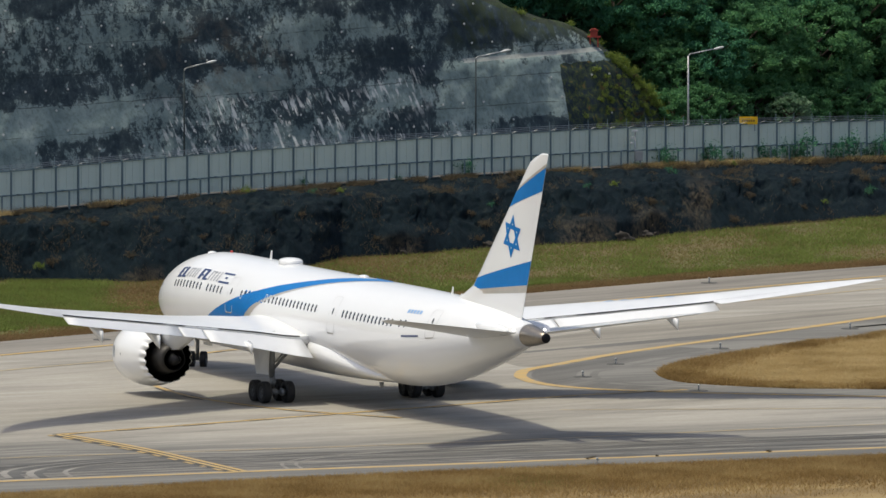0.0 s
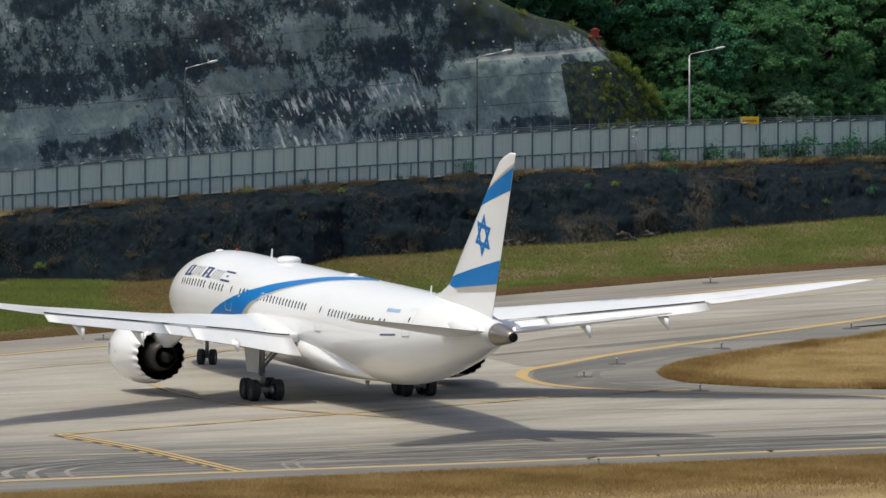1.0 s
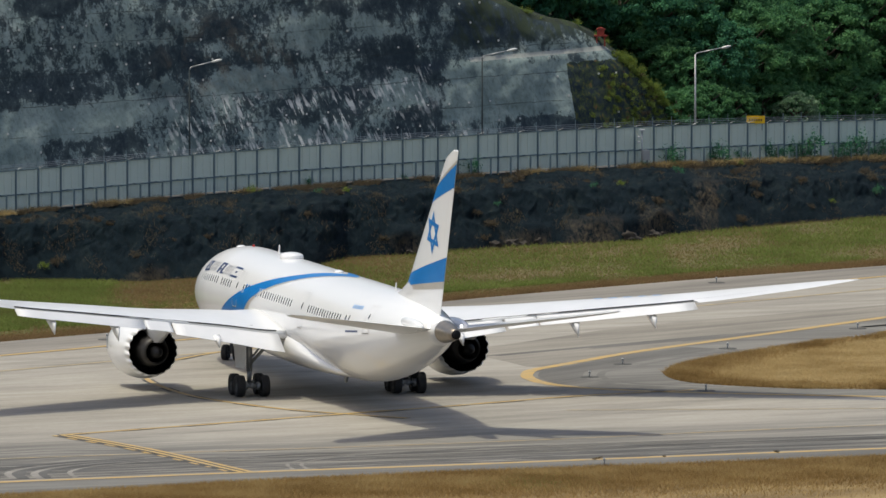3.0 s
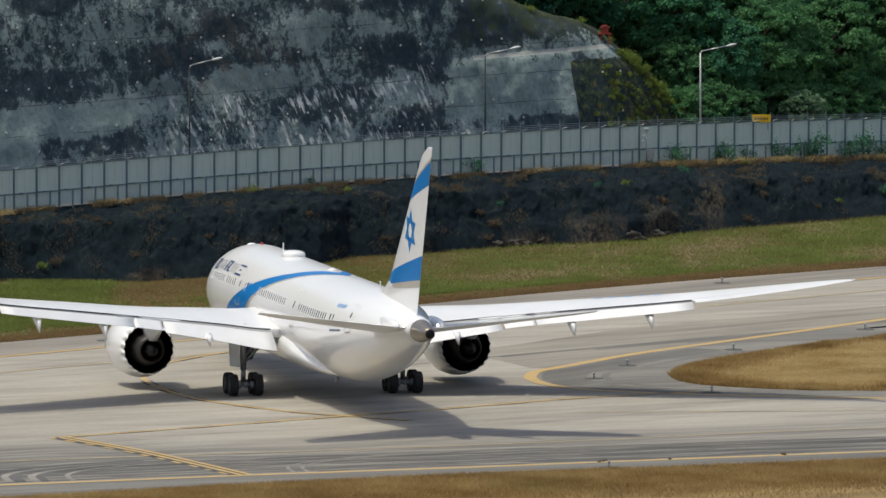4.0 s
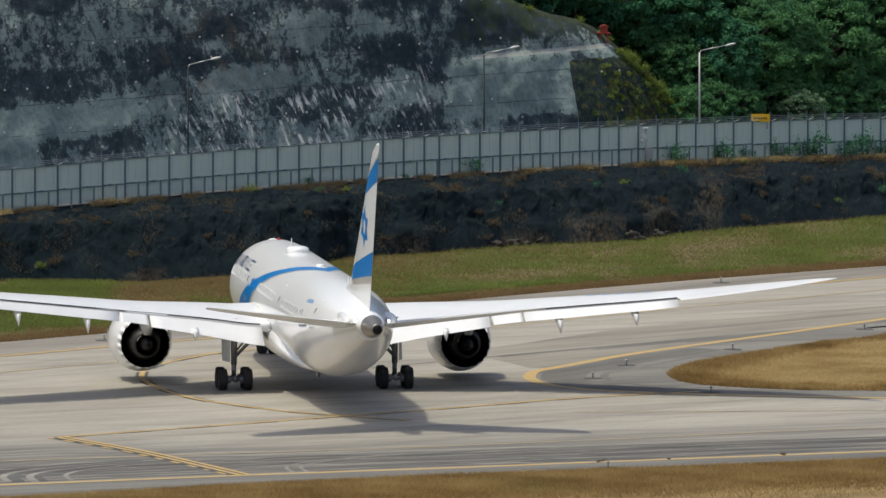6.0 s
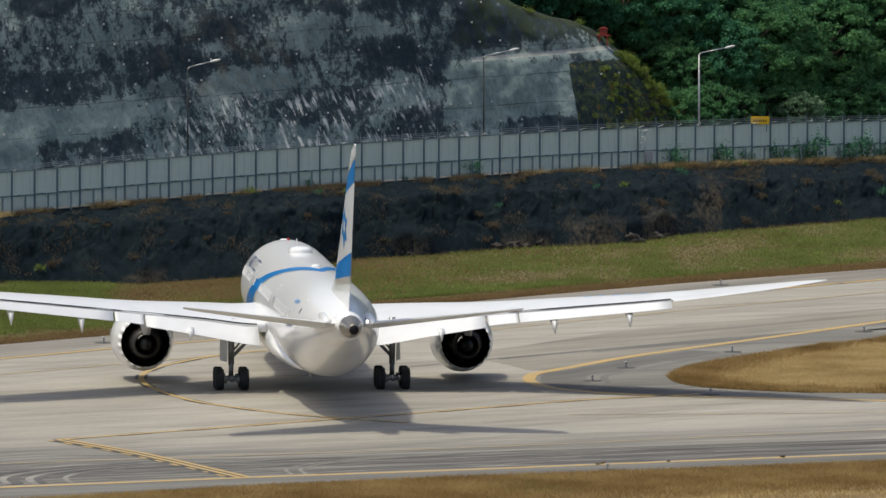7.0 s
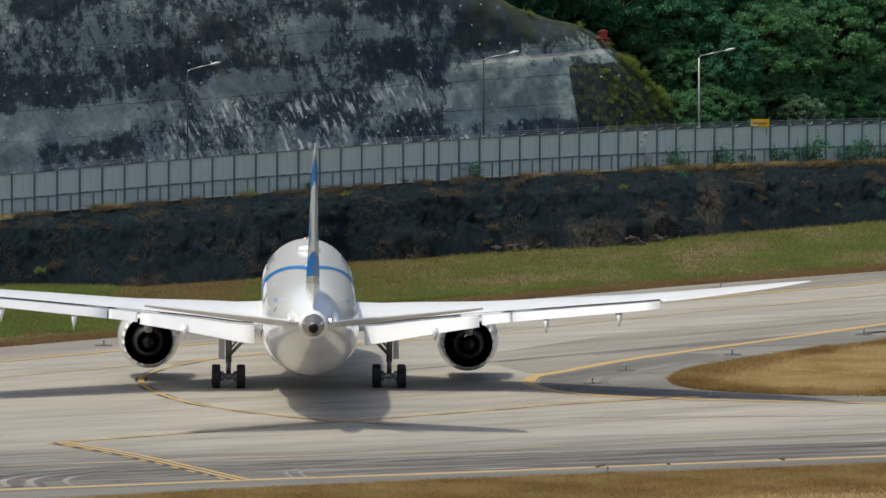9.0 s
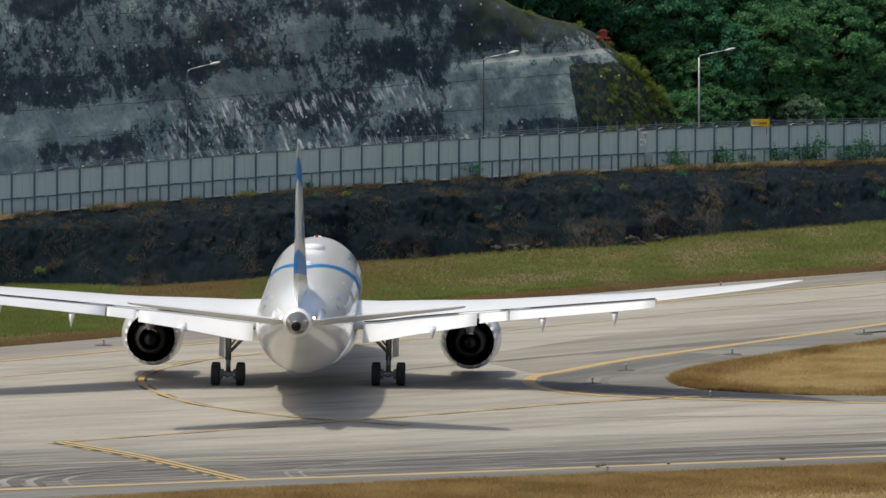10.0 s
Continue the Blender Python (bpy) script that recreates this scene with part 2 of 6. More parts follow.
def dark_bank():
    m, n, l, b = node_material("burnt_bank_soil", 0.95)
    b.inputs["Specular IOR Level"].default_value = 0.12
    v = coords(n, l)
    big = noise_tex(n, l, coords(n, l, (1, 0.4, 0.8)), 0.55, 10, 0.72, 1.0)
    fine = noise_tex(n, l, coords(n, l, (1, 0.5, 0.55)), 3.4, 10, 0.80, 0.4)
    c = ramp(n, l, big, [(0.36, (0.006, 0.016, 0.024)), (0.52, (0.012, 0.026, 0.035)), (0.62, (0.024, 0.039, 0.043)), (0.70, (0.10, 0.078, 0.05)), (0.78, (0.17, 0.125, 0.075))])
    c = mix(n, l, 0.75, c, ramp(n, l, fine, [(0.32, 0.25), (0.55, 0.8), (0.68, 1.0)]), "MULTIPLY")
    straw = ramp(n, l, noise_tex(n, l, coords(n, l, (2.2, 0.6, 0.35)), 2.2, 8, 0.75, 0.8), [(0.62, 0.0), (0.70, 0.35)])
    c = mix(n, l, straw, c, (0.10, 0.075, 0.045))
    # bare brown earth where the foot has slumped
    sep = n.new("ShaderNodeSeparateXYZ")
    l.new(v, sep.inputs[0])
    x = arith(n, l, "MULTIPLY_ADD", big, 6.0, arith(n, l, "SUBTRACT", sep.outputs["X"], 3.0))
    for qc, w_, top_ in ((-3.0, 1.6, 1.3), (5.6, 1.8, 0.9), (10.4, 2.2, 1.6), (15.0, 1.6, 2.0), (-20.5, 1.6, 0.8), (19.0, 1.2, 3.3)):
        near_ = n.new("ShaderNodeMapRange")
        near_.inputs["From Min"].default_value, near_.inputs["From Max"].default_value = w_, w_ * 0.4
        l.new(arith(n, l, "ABSOLUTE", arith(n, l, "SUBTRACT", x, qc)), near_.inputs["Value"])
        low_ = n.new("ShaderNodeMapRange")
        low_.inputs["From Min"].default_value, low_.inputs["From Max"].default_value = top_ + 0.4, top_ - 0.4
        l.new(arith(n, l, "MULTIPLY_ADD", fine, 1.5, arith(n, l, "SUBTRACT", sep.outputs["Z"], 0.75)), low_.inputs["Value"])
        k = arith(n, l, "MULTIPLY", arith(n, l, "MULTIPLY", near_.outputs["Result"], low_.outputs["Result"]), ramp(n, l, fine, [(0.42, 0.0), (0.58, 0.8)]))
        c = mix(n, l, k, c, (0.125, 0.098, 0.066))
    l.new(c, b.inputs["Base Color"])
    bump(n, l, b, fine, 1.0, 0.35)
    return m


def weedy_face():
    m, n, l, b = node_material("weedy_slope", 0.95)
    v = coords(n, l)
    big = noise_tex(n, l, v, 0.5, 7, 0.68, 0.4)
    fine = noise_tex(n, l, v, 3.0, 6, 0.7)
    c = ramp(n, l, big, [(0.36, (0.02, 0.035, 0.035)), (0.5, (0.045, 0.06, 0.034)), (0.62, (0.05, 0.085, 0.026)), (0.75, (0.105, 0.08, 0.038))])
    c = mix(n, l, 0.5, c, ramp(n, l, fine, [(0.25, 0.35), (0.75, 1.0)]), "MULTIPLY")
    l.new(c, b.inputs["Base Color"])
    bump(n, l, b, fine, 0.9, 0.2)
    return m


WHITE = white_paint()
BLUE = simple("blue_livery_paint", (0.0, 0.165, 0.48), 0.32, 0, 0.1, 0.08)
BLUE.node_tree.nodes["Principled BSDF"].inputs["Specular IOR Level"].default_value = 0.15
BEIGE = simple("silver_beige_paint", (0.47, 0.44, 0.39), 0.35, 0.2, 0.2, 0.08)
NAVY = simple("navy_paint", (0.03, 0.055, 0.15), 0.35, 0, 0.2)
GREYPAINT = simple("grey_letter_paint", (0.33, 0.34, 0.36), 0.4)
PALEBLUE = simple("pale_blue_paint", (0.25, 0.42, 0.68), 0.4)
GLASS_DARK = simple("cabin_window_glass", (0.03, 0.033, 0.035), 0.12, 0, 0.5)
SEAM = simple("panel_seam", (0.55, 0.55, 0.55), 0.5)
WING = simple("light_grey_wing_paint", (0.76, 0.765, 0.77), 0.35, 0, 0.25, 0.06, 0.6)
SLOT_SHADE = simple("slot_shade_black", (0.03, 0.03, 0.03), 0.7)
RUBBER = simple("tyre_rubber", (0.016, 0.016, 0.018), 0.75, 0, 0, 0.3, 4)
STEEL = simple("gear_steel", (0.24, 0.25, 0.26), 0.4, 0.5, 0, 0.3, 3)
HUB = simple("wheel_hub_metal", (0.10, 0.105, 0.11), 0.45, 0.6)
# engine metal, and the black of the shaded tail pipe hole
EXHAUST = simple("burnt_metal_and_hole_shade", (0.012, 0.012, 0.014), 0.55, 0.5, 0, 0.4, 2)
CORE = simple("burnt_core_metal", (0.045, 0.042, 0.04), 0.5, 0.6, 0, 0.3, 2)
TITAN = simple("titanium_cone", (0.30, 0.265, 0.22), 0.38, 0.85, 0, 0.2, 2)
LAMPGLASS = simple("lit_white_lamp", (1.0, 0.96, 0.9), 0.3, emit=3.0)
BEACON = simple("red_beacon_glass", (0.45, 0.03, 0.02), 0.2, 0, 0.5)
CONCRETE = concrete()
ASPHALT = asphalt("shoulder_asphalt", (0.185, 0.176, 0.155), radians(24))
ASPHALT_NEAR = asphalt("near_shoulder_asphalt", (0.155, 0.148, 0.131), radians(23))
WORN_DARK = asphalt("worn_dark_asphalt", (0.14, 0.133, 0.117), radians(60))
ASPHALT_FAR = asphalt("far_shoulder_asphalt", (0.225, 0.205, 0.175), radians(47))
WORN = asphalt("worn_dark_pavement", (0.255, 0.232, 0.192), radians(47))
YELLOW = line_paint()
FADED = faded_paint()
BLACK_PAINT = simple("black_border_paint", (0.07, 0.068, 0.062), 0.8, vary=0.3)
DRY = turf("dry_turf", [(0.3, (0.24, 0.155, 0.06)), (0.55, (0.39, 0.275, 0.12)), (0.75, (0.49, 0.37, 0.18))])
VERGE = turf("brown_verge_turf", [(0.3, (0.14, 0.09, 0.033)), (0.5, (0.25, 0.168, 0.065)), (0.72, (0.36, 0.26, 0.11))], 0.25)
VERGE_BLADES = blades("brown_verge_blades", [(0.15, (0.16, 0.098, 0.036)), (0.45, (0.31, 0.20, 0.073)), (0.75, (0.49, 0.365, 0.165)), (0.97, (0.27, 0.24, 0.075))])
MIXED = turf("green_brown_turf", [(0.40, (0.19, 0.138, 0.068)), (0.53, (0.17, 0.148, 0.06)), (0.66, (0.14, 0.155, 0.05))], 0.09)
DRY_BLADES = blades("dry_grass_blades", [(0.1, (0.25, 0.165, 0.06)), (0.45, (0.46, 0.34, 0.15)), (0.75, (0.68, 0.55, 0.30)), (0.97, (0.32, 0.31, 0.09))])
MIX_BLADES = blades("mixed_grass_blades", [(0.30, (0.22, 0.155, 0.068)), (0.5, (0.20, 0.175, 0.065)), (0.7, (0.165, 0.19, 0.05)), (0.95, (0.22, 0.235, 0.065))])
GREEN_BLADES = blades("green_grass_blades", [(0.22, (0.16, 0.16, 0.05)), (0.5, (0.165, 0.225, 0.052)), (0.9, (0.28, 0.32, 0.09))])
TAN_BLADES = blades("tan_grass_blades", [(0.2, (0.085, 0.068, 0.045)), (0.6, (0.15, 0.118, 0.075)), (0.9, (0.10, 0.10, 0.05))])
STRAW_BLADES = blades("straw_brown_blades", [(0.2, (0.17, 0.105, 0.05)), (0.6, (0.29, 0.19, 0.09)), (0.9, (0.20, 0.17, 0.06))])
LEAF = blades("tree_leaves", [(0.1, (0.048, 0.168, 0.115)), (0.45, (0.075, 0.23, 0.122)), (0.75, (0.105, 0.285, 0.115)), (0.95, (0.18, 0.345, 0.13))])
LEAF_LIGHT = blades("light_tree_leaves", [(0.1, (0.066, 0.185, 0.10)), (0.5, (0.112, 0.27, 0.11)), (0.9, (0.19, 0.35, 0.135))])
LEAF_PALE = blades("pale_silvery_leaves", [(0.1, (0.11, 0.21, 0.12)), (0.5, (0.19, 0.31, 0.18)), (0.9, (0.36, 0.45, 0.30))])
WEED = blades("weed_leaves", [(0.1, (0.12, 0.17, 0.045)), (0.5, (0.23, 0.31, 0.065)), (0.8, (0.36, 0.36, 0.11)), (0.95, (0.33, 0.18, 0.07))])
BARK = simple("bark", (0.10, 0.08, 0.06), 0.9, vary=0.4, scale=2)
SHOT = shotcrete()
BANK = dark_bank()
WEEDY = weedy_face()
PANEL = simple("grey_green_fence_sheet", (0.74, 0.81, 0.70), 0.5, 0.1, 0, 0.14, 0.5)
POST = simple("fence_post_steel", (0.18, 0.25, 0.275), 0.5, 0.3, 0, 0.2)
GALV = simple("galvanised_steel", (0.42, 0.43, 0.43), 0.45, 0.5, 0, 0.15)
SIGN_Y = simple("yellow_sign_paint", (0.95, 0.56, 0.01), 0.45)
OLD_POLE = simple("weathered_pole", (0.05, 0.062, 0.065), 0.95)
OLD_POLE.node_tree.nodes["Principled BSDF"].inputs["Specular IOR Level"].default_value = 0.1
RUBBER_MARK = asphalt("rubber_streak", (0.10, 0.096, 0.088), radians(22))
PALE_MARK = asphalt("pale_scuff", (0.25, 0.235, 0.207), radians(22))
SIGN_T = simple("sign_dark_bars", (0.20, 0.10, 0.02), 0.6)
RED = simple("red_shrine_paint", (0.36, 0.05, 0.03), 0.6, vary=0.3)
ROAD = simple("service_road_asphalt", (0.09, 0.09, 0.088), 0.9, vary=0.25, scale=0.5)
CAMBOX = simple("camera_housing_paint", (0.6, 0.61, 0.6), 0.5)


# ---- builders ----
def mesh_object(name, verts, faces, mat, parent=None, label="", smooth=True):
    me = bpy.data.meshes.new(name)
    me.from_pydata([tuple(v) for v in verts], [], [tuple(f) for f in faces])
    me.materials.append(mat)
    if smooth:
        me.polygons.foreach_set("use_smooth", [True] * len(me.polygons))
    me.update()
    ob = new(name, me)
    if parent is not None:
        ob.parent = parent
    if label:
        tagged(ob, label)
    return ob


def part(name, bm, mat, parent, label="", smooth=False):
    me = bpy.data.meshes.new(name)
    bmesh.ops.recalc_face_normals(bm, faces=bm.faces)
    bm.to_mesh(me)
    bm.free()
    me.materials.append(mat)
    if smooth:
        me.polygons.foreach_set("use_smooth", [True] * len(me.polygons))
    ob = new(name, me)
    if parent is not None:
        ob.parent = parent
    if label:
        tagged(ob, label)
    return ob


def box(bm, cx, cy, cz, sx, sy, sz, m=None, bevel=0.0):
    g = bmesh.ops.create_cube(bm, size=1.0)
    mm = Matrix.Translation((cx, cy, cz)) @ Matrix.Diagonal((sx, sy, sz, 1))
    bmesh.ops.transform(bm, matrix=(m @ mm) if m is not None else mm, verts=g["verts"])
    if bevel:
        es = list({e for v in g["verts"] for e in v.link_edges})
        bmesh.ops.bevel(bm, geom=es, offset=bevel, segments=2, affect="EDGES")


def rod(bm, a, b, r1, r2=None, seg=12):
    a, b = Vector(a), Vector(b)
    d = b - a
    g = bmesh.ops.create_cone(bm, cap_ends=True, segments=seg, radius1=r1, radius2=r1 if r2 is None else r2, depth=d.length)
    m = Matrix.Translation((a + b) / 2) @ d.to_track_quat("Z", "Y").to_matrix().to_4x4()
    bmesh.ops.transform(bm, matrix=m, verts=g["verts"])


def loft(rings, close=True, cap=True):
    """Vertices and faces through rings of equal length."""
    n = len(rings[0])
    verts = [v for r in rings for v in r]
    faces = []
    for i in range(len(rings) - 1):
        for j in range(n if close else n - 1):
            k = (j + 1) % n
            faces.append((i * n + j, i * n + k, (i + 1) * n + k, (i + 1) * n + j))
    if cap:
        faces.append(tuple(range(n - 1, -1, -1)))
        faces.append(tuple((len(rings) - 1) * n + j for j in range(n)))
    return verts, faces


def smooth_interp(xs, ys):
    """A gliding curve through the stations."""
    xs, ys = np.array(xs, float), np.array(ys, float)
    h, d = np.diff(xs), np.diff(ys) / np.diff(xs)
    s = np.zeros(len(xs))
    s[0], s[-1] = d[0], d[-1]
    for i in range(1, len(xs) - 1):
        s[i] = 0 if d[i - 1] * d[i] <= 0 else (h[i - 1] + h[i]) / (h[i] / d[i - 1] + h[i - 1] / d[i])

    def f(q):
        q = min(max(q, xs[0]), xs[-1])
        i = min(int(np.searchsorted(xs, q, "right")) - 1, len(xs) - 2)
        t = (q - xs[i]) / h[i]
        return float((2 * t**3 - 3 * t**2 + 1) * ys[i] + (t**3 - 2 * t**2 + t) * h[i] * s[i]
                     + (-2 * t**3 + 3 * t**2) * ys[i + 1] + (t**3 - t**2) * h[i] * s[i + 1])
    return f


# ---- ground and pavement ----
def sheet(name, near, far, z, mat, label, steps=60, kind="structure"):
    """A paved or grown strip between two edge curves y(x) over a range of x."""
    (x0, x1), lo, hi = near
    verts, faces = [], []
    for i in range(steps + 1):
        q = x0 + (x1 - x0) * i / steps
        a, b = lo(q), hi(q)
        for k in range(9):
            verts.append((q, a + (b - a) * k / 8, z))
    for i in range(steps):
        for k in range(8):
            a = i * 9 + k
            faces.append((a, a + 9, a + 10, a + 1))
    ob = mesh_object(name, verts, faces, mat, None, "", False)
    return tagged(ob, label, "pavement", kind=kind)


def line_y(pts):
    xs, ys = [p[0] for p in pts], [p[1] for p in pts]
    return lambda q: float(np.interp(q, xs, ys))


near_edge = line_y([(-110, 574), (-24.5, 614.0), (-12.3, 621.5), (-0.4, 627.4), (12.7, 632.3), (24.5, 637.2), (120, 678)])
near_line = line_y([(-110, 586), (-24.8, 622.3), (-10.6, 628.4), (-0.4, 632.3), (12.9, 637.9), (24.8, 642.7), (120, 681)])
faint_line = line_y([(-110, 603), (-20.7, 638.3), (-3.1, 644.8), (6.6, 649.0), (16.5, 654.0), (25.4, 658.0), (120, 700)])
far_line = line_y([(-110, 617), (-28.2, 707.5), (-20.7, 716.1), (-15.1, 721.8), (24.7, 767.4), (29.9, 773.0), (120, 872)])
far_edge = line_y([(-110, 625), (-28.7, 718.2), (-21.6, 725.9), (5.6, 758.3), (16.3, 769.9), (31.3, 784.0), (120, 880)])
centre_line = [(-60, 661), (-27.8, 695.8), (-21.0, 703.3), (-11.3, 713.9), (-0.5, 726.2), (7.5, 736.4), (15.1, 745.5), (22.8, 754.3), (29.4, 761.9), (60, 797)]
toe = line_y([(-110, 690), (-45, 752), (-30.7, 770), (-24.9, 769.5), (-21.1, 769.0), (-17.3, 772.0), (-13.5, 775.6), (-9.3, 783.8), (-7.4, 791), (-2, 795), (4.7, 802.5), (12.5, 807), (16.4, 814), (25.9, 826), (33.3, 833), (60, 840), (120, 850)])

g = 5000.0
gv, gf = [], []
edges = [-g, -1000, -300, -120, 120, 300, 1000, g]
yed = [-g, -1000, 0, 500, 700, 900, 1500, g]
for b_ in yed:
    for a_ in edges:
        gv.append((a_, b_, -0.05))
for j in range(7):
    for i in range(7):
        a = j * 8 + i
        gf.append((a, a + 1, a + 9, a + 8))
tagged(mesh_object("ground", gv, gf, MIXED, None, "", False), "patchy green and brown airfield grass", "ground", kind="structure")

R_ = (-110, 120)
sheet("pavement_concrete", (R_, near_edge, far_edge), None, 0.0, CONCRETE, "weathered pale concrete taxiway pavement with tyre streaks", 90)
sheet("pavement_shoulder", (R_, near_edge, near_line), None, 0.012, ASPHALT_NEAR, "grey asphalt shoulder beside the dry grass", 90)
sheet("pavement_far_shoulder", (R_, far_line, far_edge), None, 0.012, ASPHALT_FAR, "grey asphalt shoulder along the far grass", 90)
sheet("near_turf", (R_, lambda q: near_edge(q) - 60, near_edge), None, 0.015, VERGE, "dry golden brown verge grass", 90)
gray_lo = line_y([(-0.5, 703), (2.6, 706), (5.3, 697.5), (10.7, 708.4), (21.9, 726.5), (28.5, 737.4), (60, 789)])
gray_hi = line_y([(-0.5, 709.6), (2.6, 713.9), (11.1, 729.4), (28.9, 747.9), (60, 780)])
sheet("pavement_worn", ((0, 60), lambda q: min(gray_lo(q), gray_hi(q)), gray_hi), None, 0.006, WORN, "darker worn strip of pavement along the turn", 50)


def curve_pts(pts, step=0.6):
    """Points gliding through a plan line."""
    p = [Vector((a, b)) for a, b in pts]
    p = [2 * p[0] - p[1]] + p + [2 * p[-1] - p[-2]]
    out = []
    for i in range(1, len(p) - 2):
        n = max(2, int((p[i + 1] - p[i]).length / step))
        for k in range(n):
            t = k / n
            out.append(0.5 * (2 * p[i] + (p[i + 1] - p[i - 1]) * t + (2 * p[i - 1] - 5 * p[i] + 4 * p[i + 1] - p[i + 2]) * t * t
                              + (3 * p[i] - p[i - 1] - 3 * p[i + 1] + p[i + 2]) * t**3))
    return out + [p[-2]]


def stripe(name, pts, width, z, mat, label, shift=0.0, dash=None, parent=None):
    c = curve_pts(pts)
    verts, faces, run = [], [], 0.0
    for i in range(len(c) - 1):
        d = (c[i + 1] - c[i])
        run += d.length
        if dash and (run % (2 * dash)) > dash:
            continue
        d.normalize()
        nrm = Vector((-d.y, d.x))
        d2 = (c[min(i + 2, len(c) - 1)] - c[i + 1])
        n2 = nrm if d2.length < 1e-6 else Vector((-d2.y, d2.x)).normalized()
        k = len(verts)
        for q, m in ((c[i], nrm), (c[i + 1], n2 if not dash else nrm)):
            for s in (shift - width / 2, shift + width / 2):
                verts.append((q.x + m.x * s, q.y + m.y * s, z))
        faces.append((k, k + 2, k + 3, k + 1))
    ob = mesh_object(name, verts, faces, mat, parent, "", False)
    return tagged(ob, label, "marking", kind="structure")


xs_ = [-100, -60, -24.8, -10.6, -0.4, 6.4, 12.9, 24.8, 60, 110]
stripe("edge_marking", [(q, near_line(q)) for q in xs_], 0.7, 0.024, YELLOW, "yellow painted edge line on the pavement")
stripe("edge_marking", [(q, far_line(q)) for q in (-100, -60, -28.2, -20.7, -15.1, 5, 24.7, 29.9, 60, 110)], 0.6, 0.024, YELLOW, "yellow painted edge line near the far shoulder")
stripe("faded_marking", [(q, faint_line(q)) for q in (-40, -20.7, -3.1, 6.6, 16.5, 25.4, 60)], 0.3, 0.018, FADED, "faded thin yellow line on the concrete")
stripe("faded_marking", [(7, 668), (15, 668.4), (26, 669.2), (50, 672)], 0.3, 0.018, FADED, "faded thin yellow line on the concrete")
stripe("centre_marking", centre_line, 0.42, 0.02, FADED, "faded yellow centre line along the taxiway")
CL_A = [(-22.7, 651.4), (-14.7, 658.1), (-6.6, 665.1), (-0.4, 670.3), (6.9, 677.0), (11.0, 679.7), (15, 682)]
CL_B = [(-2.5, 662.5), (-6.6, 665.6), (-9.9, 668.6), (-13.4, 673.5), (-15.5, 677.4), (-17.3, 682.9), (-18.6, 688.9), (-19.0, 693.8), (-18.7, 698.3), (-17.5, 703.3), (-14.8, 709.6), (-11.3, 714.4), (-2, 725)]
stripe("centre_border", CL_A, 0.85, 0.016, BLACK_PAINT, "worn black border of a taxiway centre line", dash=2.4)
stripe("centre_border", CL_B, 0.75, 0.016, BLACK_PAINT, "worn black border of a curved centre line", dash=3.0)
stripe("centre_marking", CL_A, 0.45, 0.024, YELLOW, "yellow taxiway centre line")
stripe("centre_marking", CL_B, 0.36, 0.028, YELLOW, "yellow curved taxiway centre line")
HOLD = [(-22.4, 651.4), (-17.3, 641.9), (-11.3, 628.0)]
stripe("holding_border", HOLD, 1.35, 0.018, BLACK_PAINT, "black ground of the holding position marking", shift=-0.25)
stripe("holding_marking", HOLD, 0.34, 0.03, YELLOW, "solid yellow holding position line", shift=0.25)
stripe("holding_marking", HOLD, 0.34, 0.03, YELLOW, "solid yellow holding position line", shift=-0.3)
stripe("holding_marking", HOLD, 0.3, 0.03, YELLOW, "dashed yellow holding position line", shift=-0.85, dash=1.2)

ISL = [(60, 789), (28.5, 737.1), (21.9, 726.2), (14.4, 714.3), (10.7, 707.9), (7.1, 700.3), (5.3, 696.6), (4.85, 693.5), (4.9, 690.9), (5.6, 687.6), (7.0, 684.9), (9.7, 682.3), (15.1, 680.0), (26.1, 677.3), (60, 670)]
GRASS_ISL = [(60, 772), (27.9, 722.8), (23.4, 716.2), (19.6, 709.8), (15.9, 702.8), (14.1, 697.0), (13.7, 692.0), (15.4, 687.0), (20.6, 683.6), (26.3, 682.6), (60, 679)]


def area(name, pts, z, mat, label, category="pavement"):
    c = curve_pts(pts, 1.0)
    ob = mesh_object(name, [(p.x, p.y, z) for p in c], [tuple(range(len(c)))], mat, None, "", False)
    return tagged(ob, label, category, kind="structure")


area("pavement_turn_shoulder", ISL, 0.010, ASPHALT, "grey asphalt shoulder round the grass island")
area("island_turf", GRASS_ISL, 0.02, DRY, "dry golden grass island between the taxiways", "grass")
stripe("island_marking", ISL, 0.8, 0.024, YELLOW, "yellow edge line curving round the island")


for k, (w_, sh, mat) in enumerate(((2.8, 2.1, WORN_DARK), (0.5, 4.6, WORN_DARK))):
    stripe("worn_strip", ISL[3:13], w_, 0.0125 + 0.0006 * k, mat, "darker worn strip of the shoulder round the island", shift=sh)


# ---- tyre marks ----
rng = random.Random(41)
for k in range(34):
    o0 = 0.9 + 8.6 * (k / 33) ** 1.1
    x0, x1 = rng.choice([(-60, 60), (-40, rng.uniform(-8, 20)), (rng.uniform(-22, 8), 60), (rng.uniform(-22, 0), rng.uniform(4, 24))])
    ph, am = rng.uniform(0, 6.28), rng.uniform(0.1, 0.9)
    n_ = 14
    pts = [(x0 + (x1 - x0) * i / n_, near_line(x0 + (x1 - x0) * i / n_) + o0 + am * math.sin(ph + i * 0.7)) for i in range(n_ + 1)]
    stripe("tyre_mark", pts, rng.uniform(0.12, 0.42), 0.004 + 0.0003 * k, RUBBER_MARK if k % 4 else PALE_MARK, "thin rubber tyre streak on the concrete")
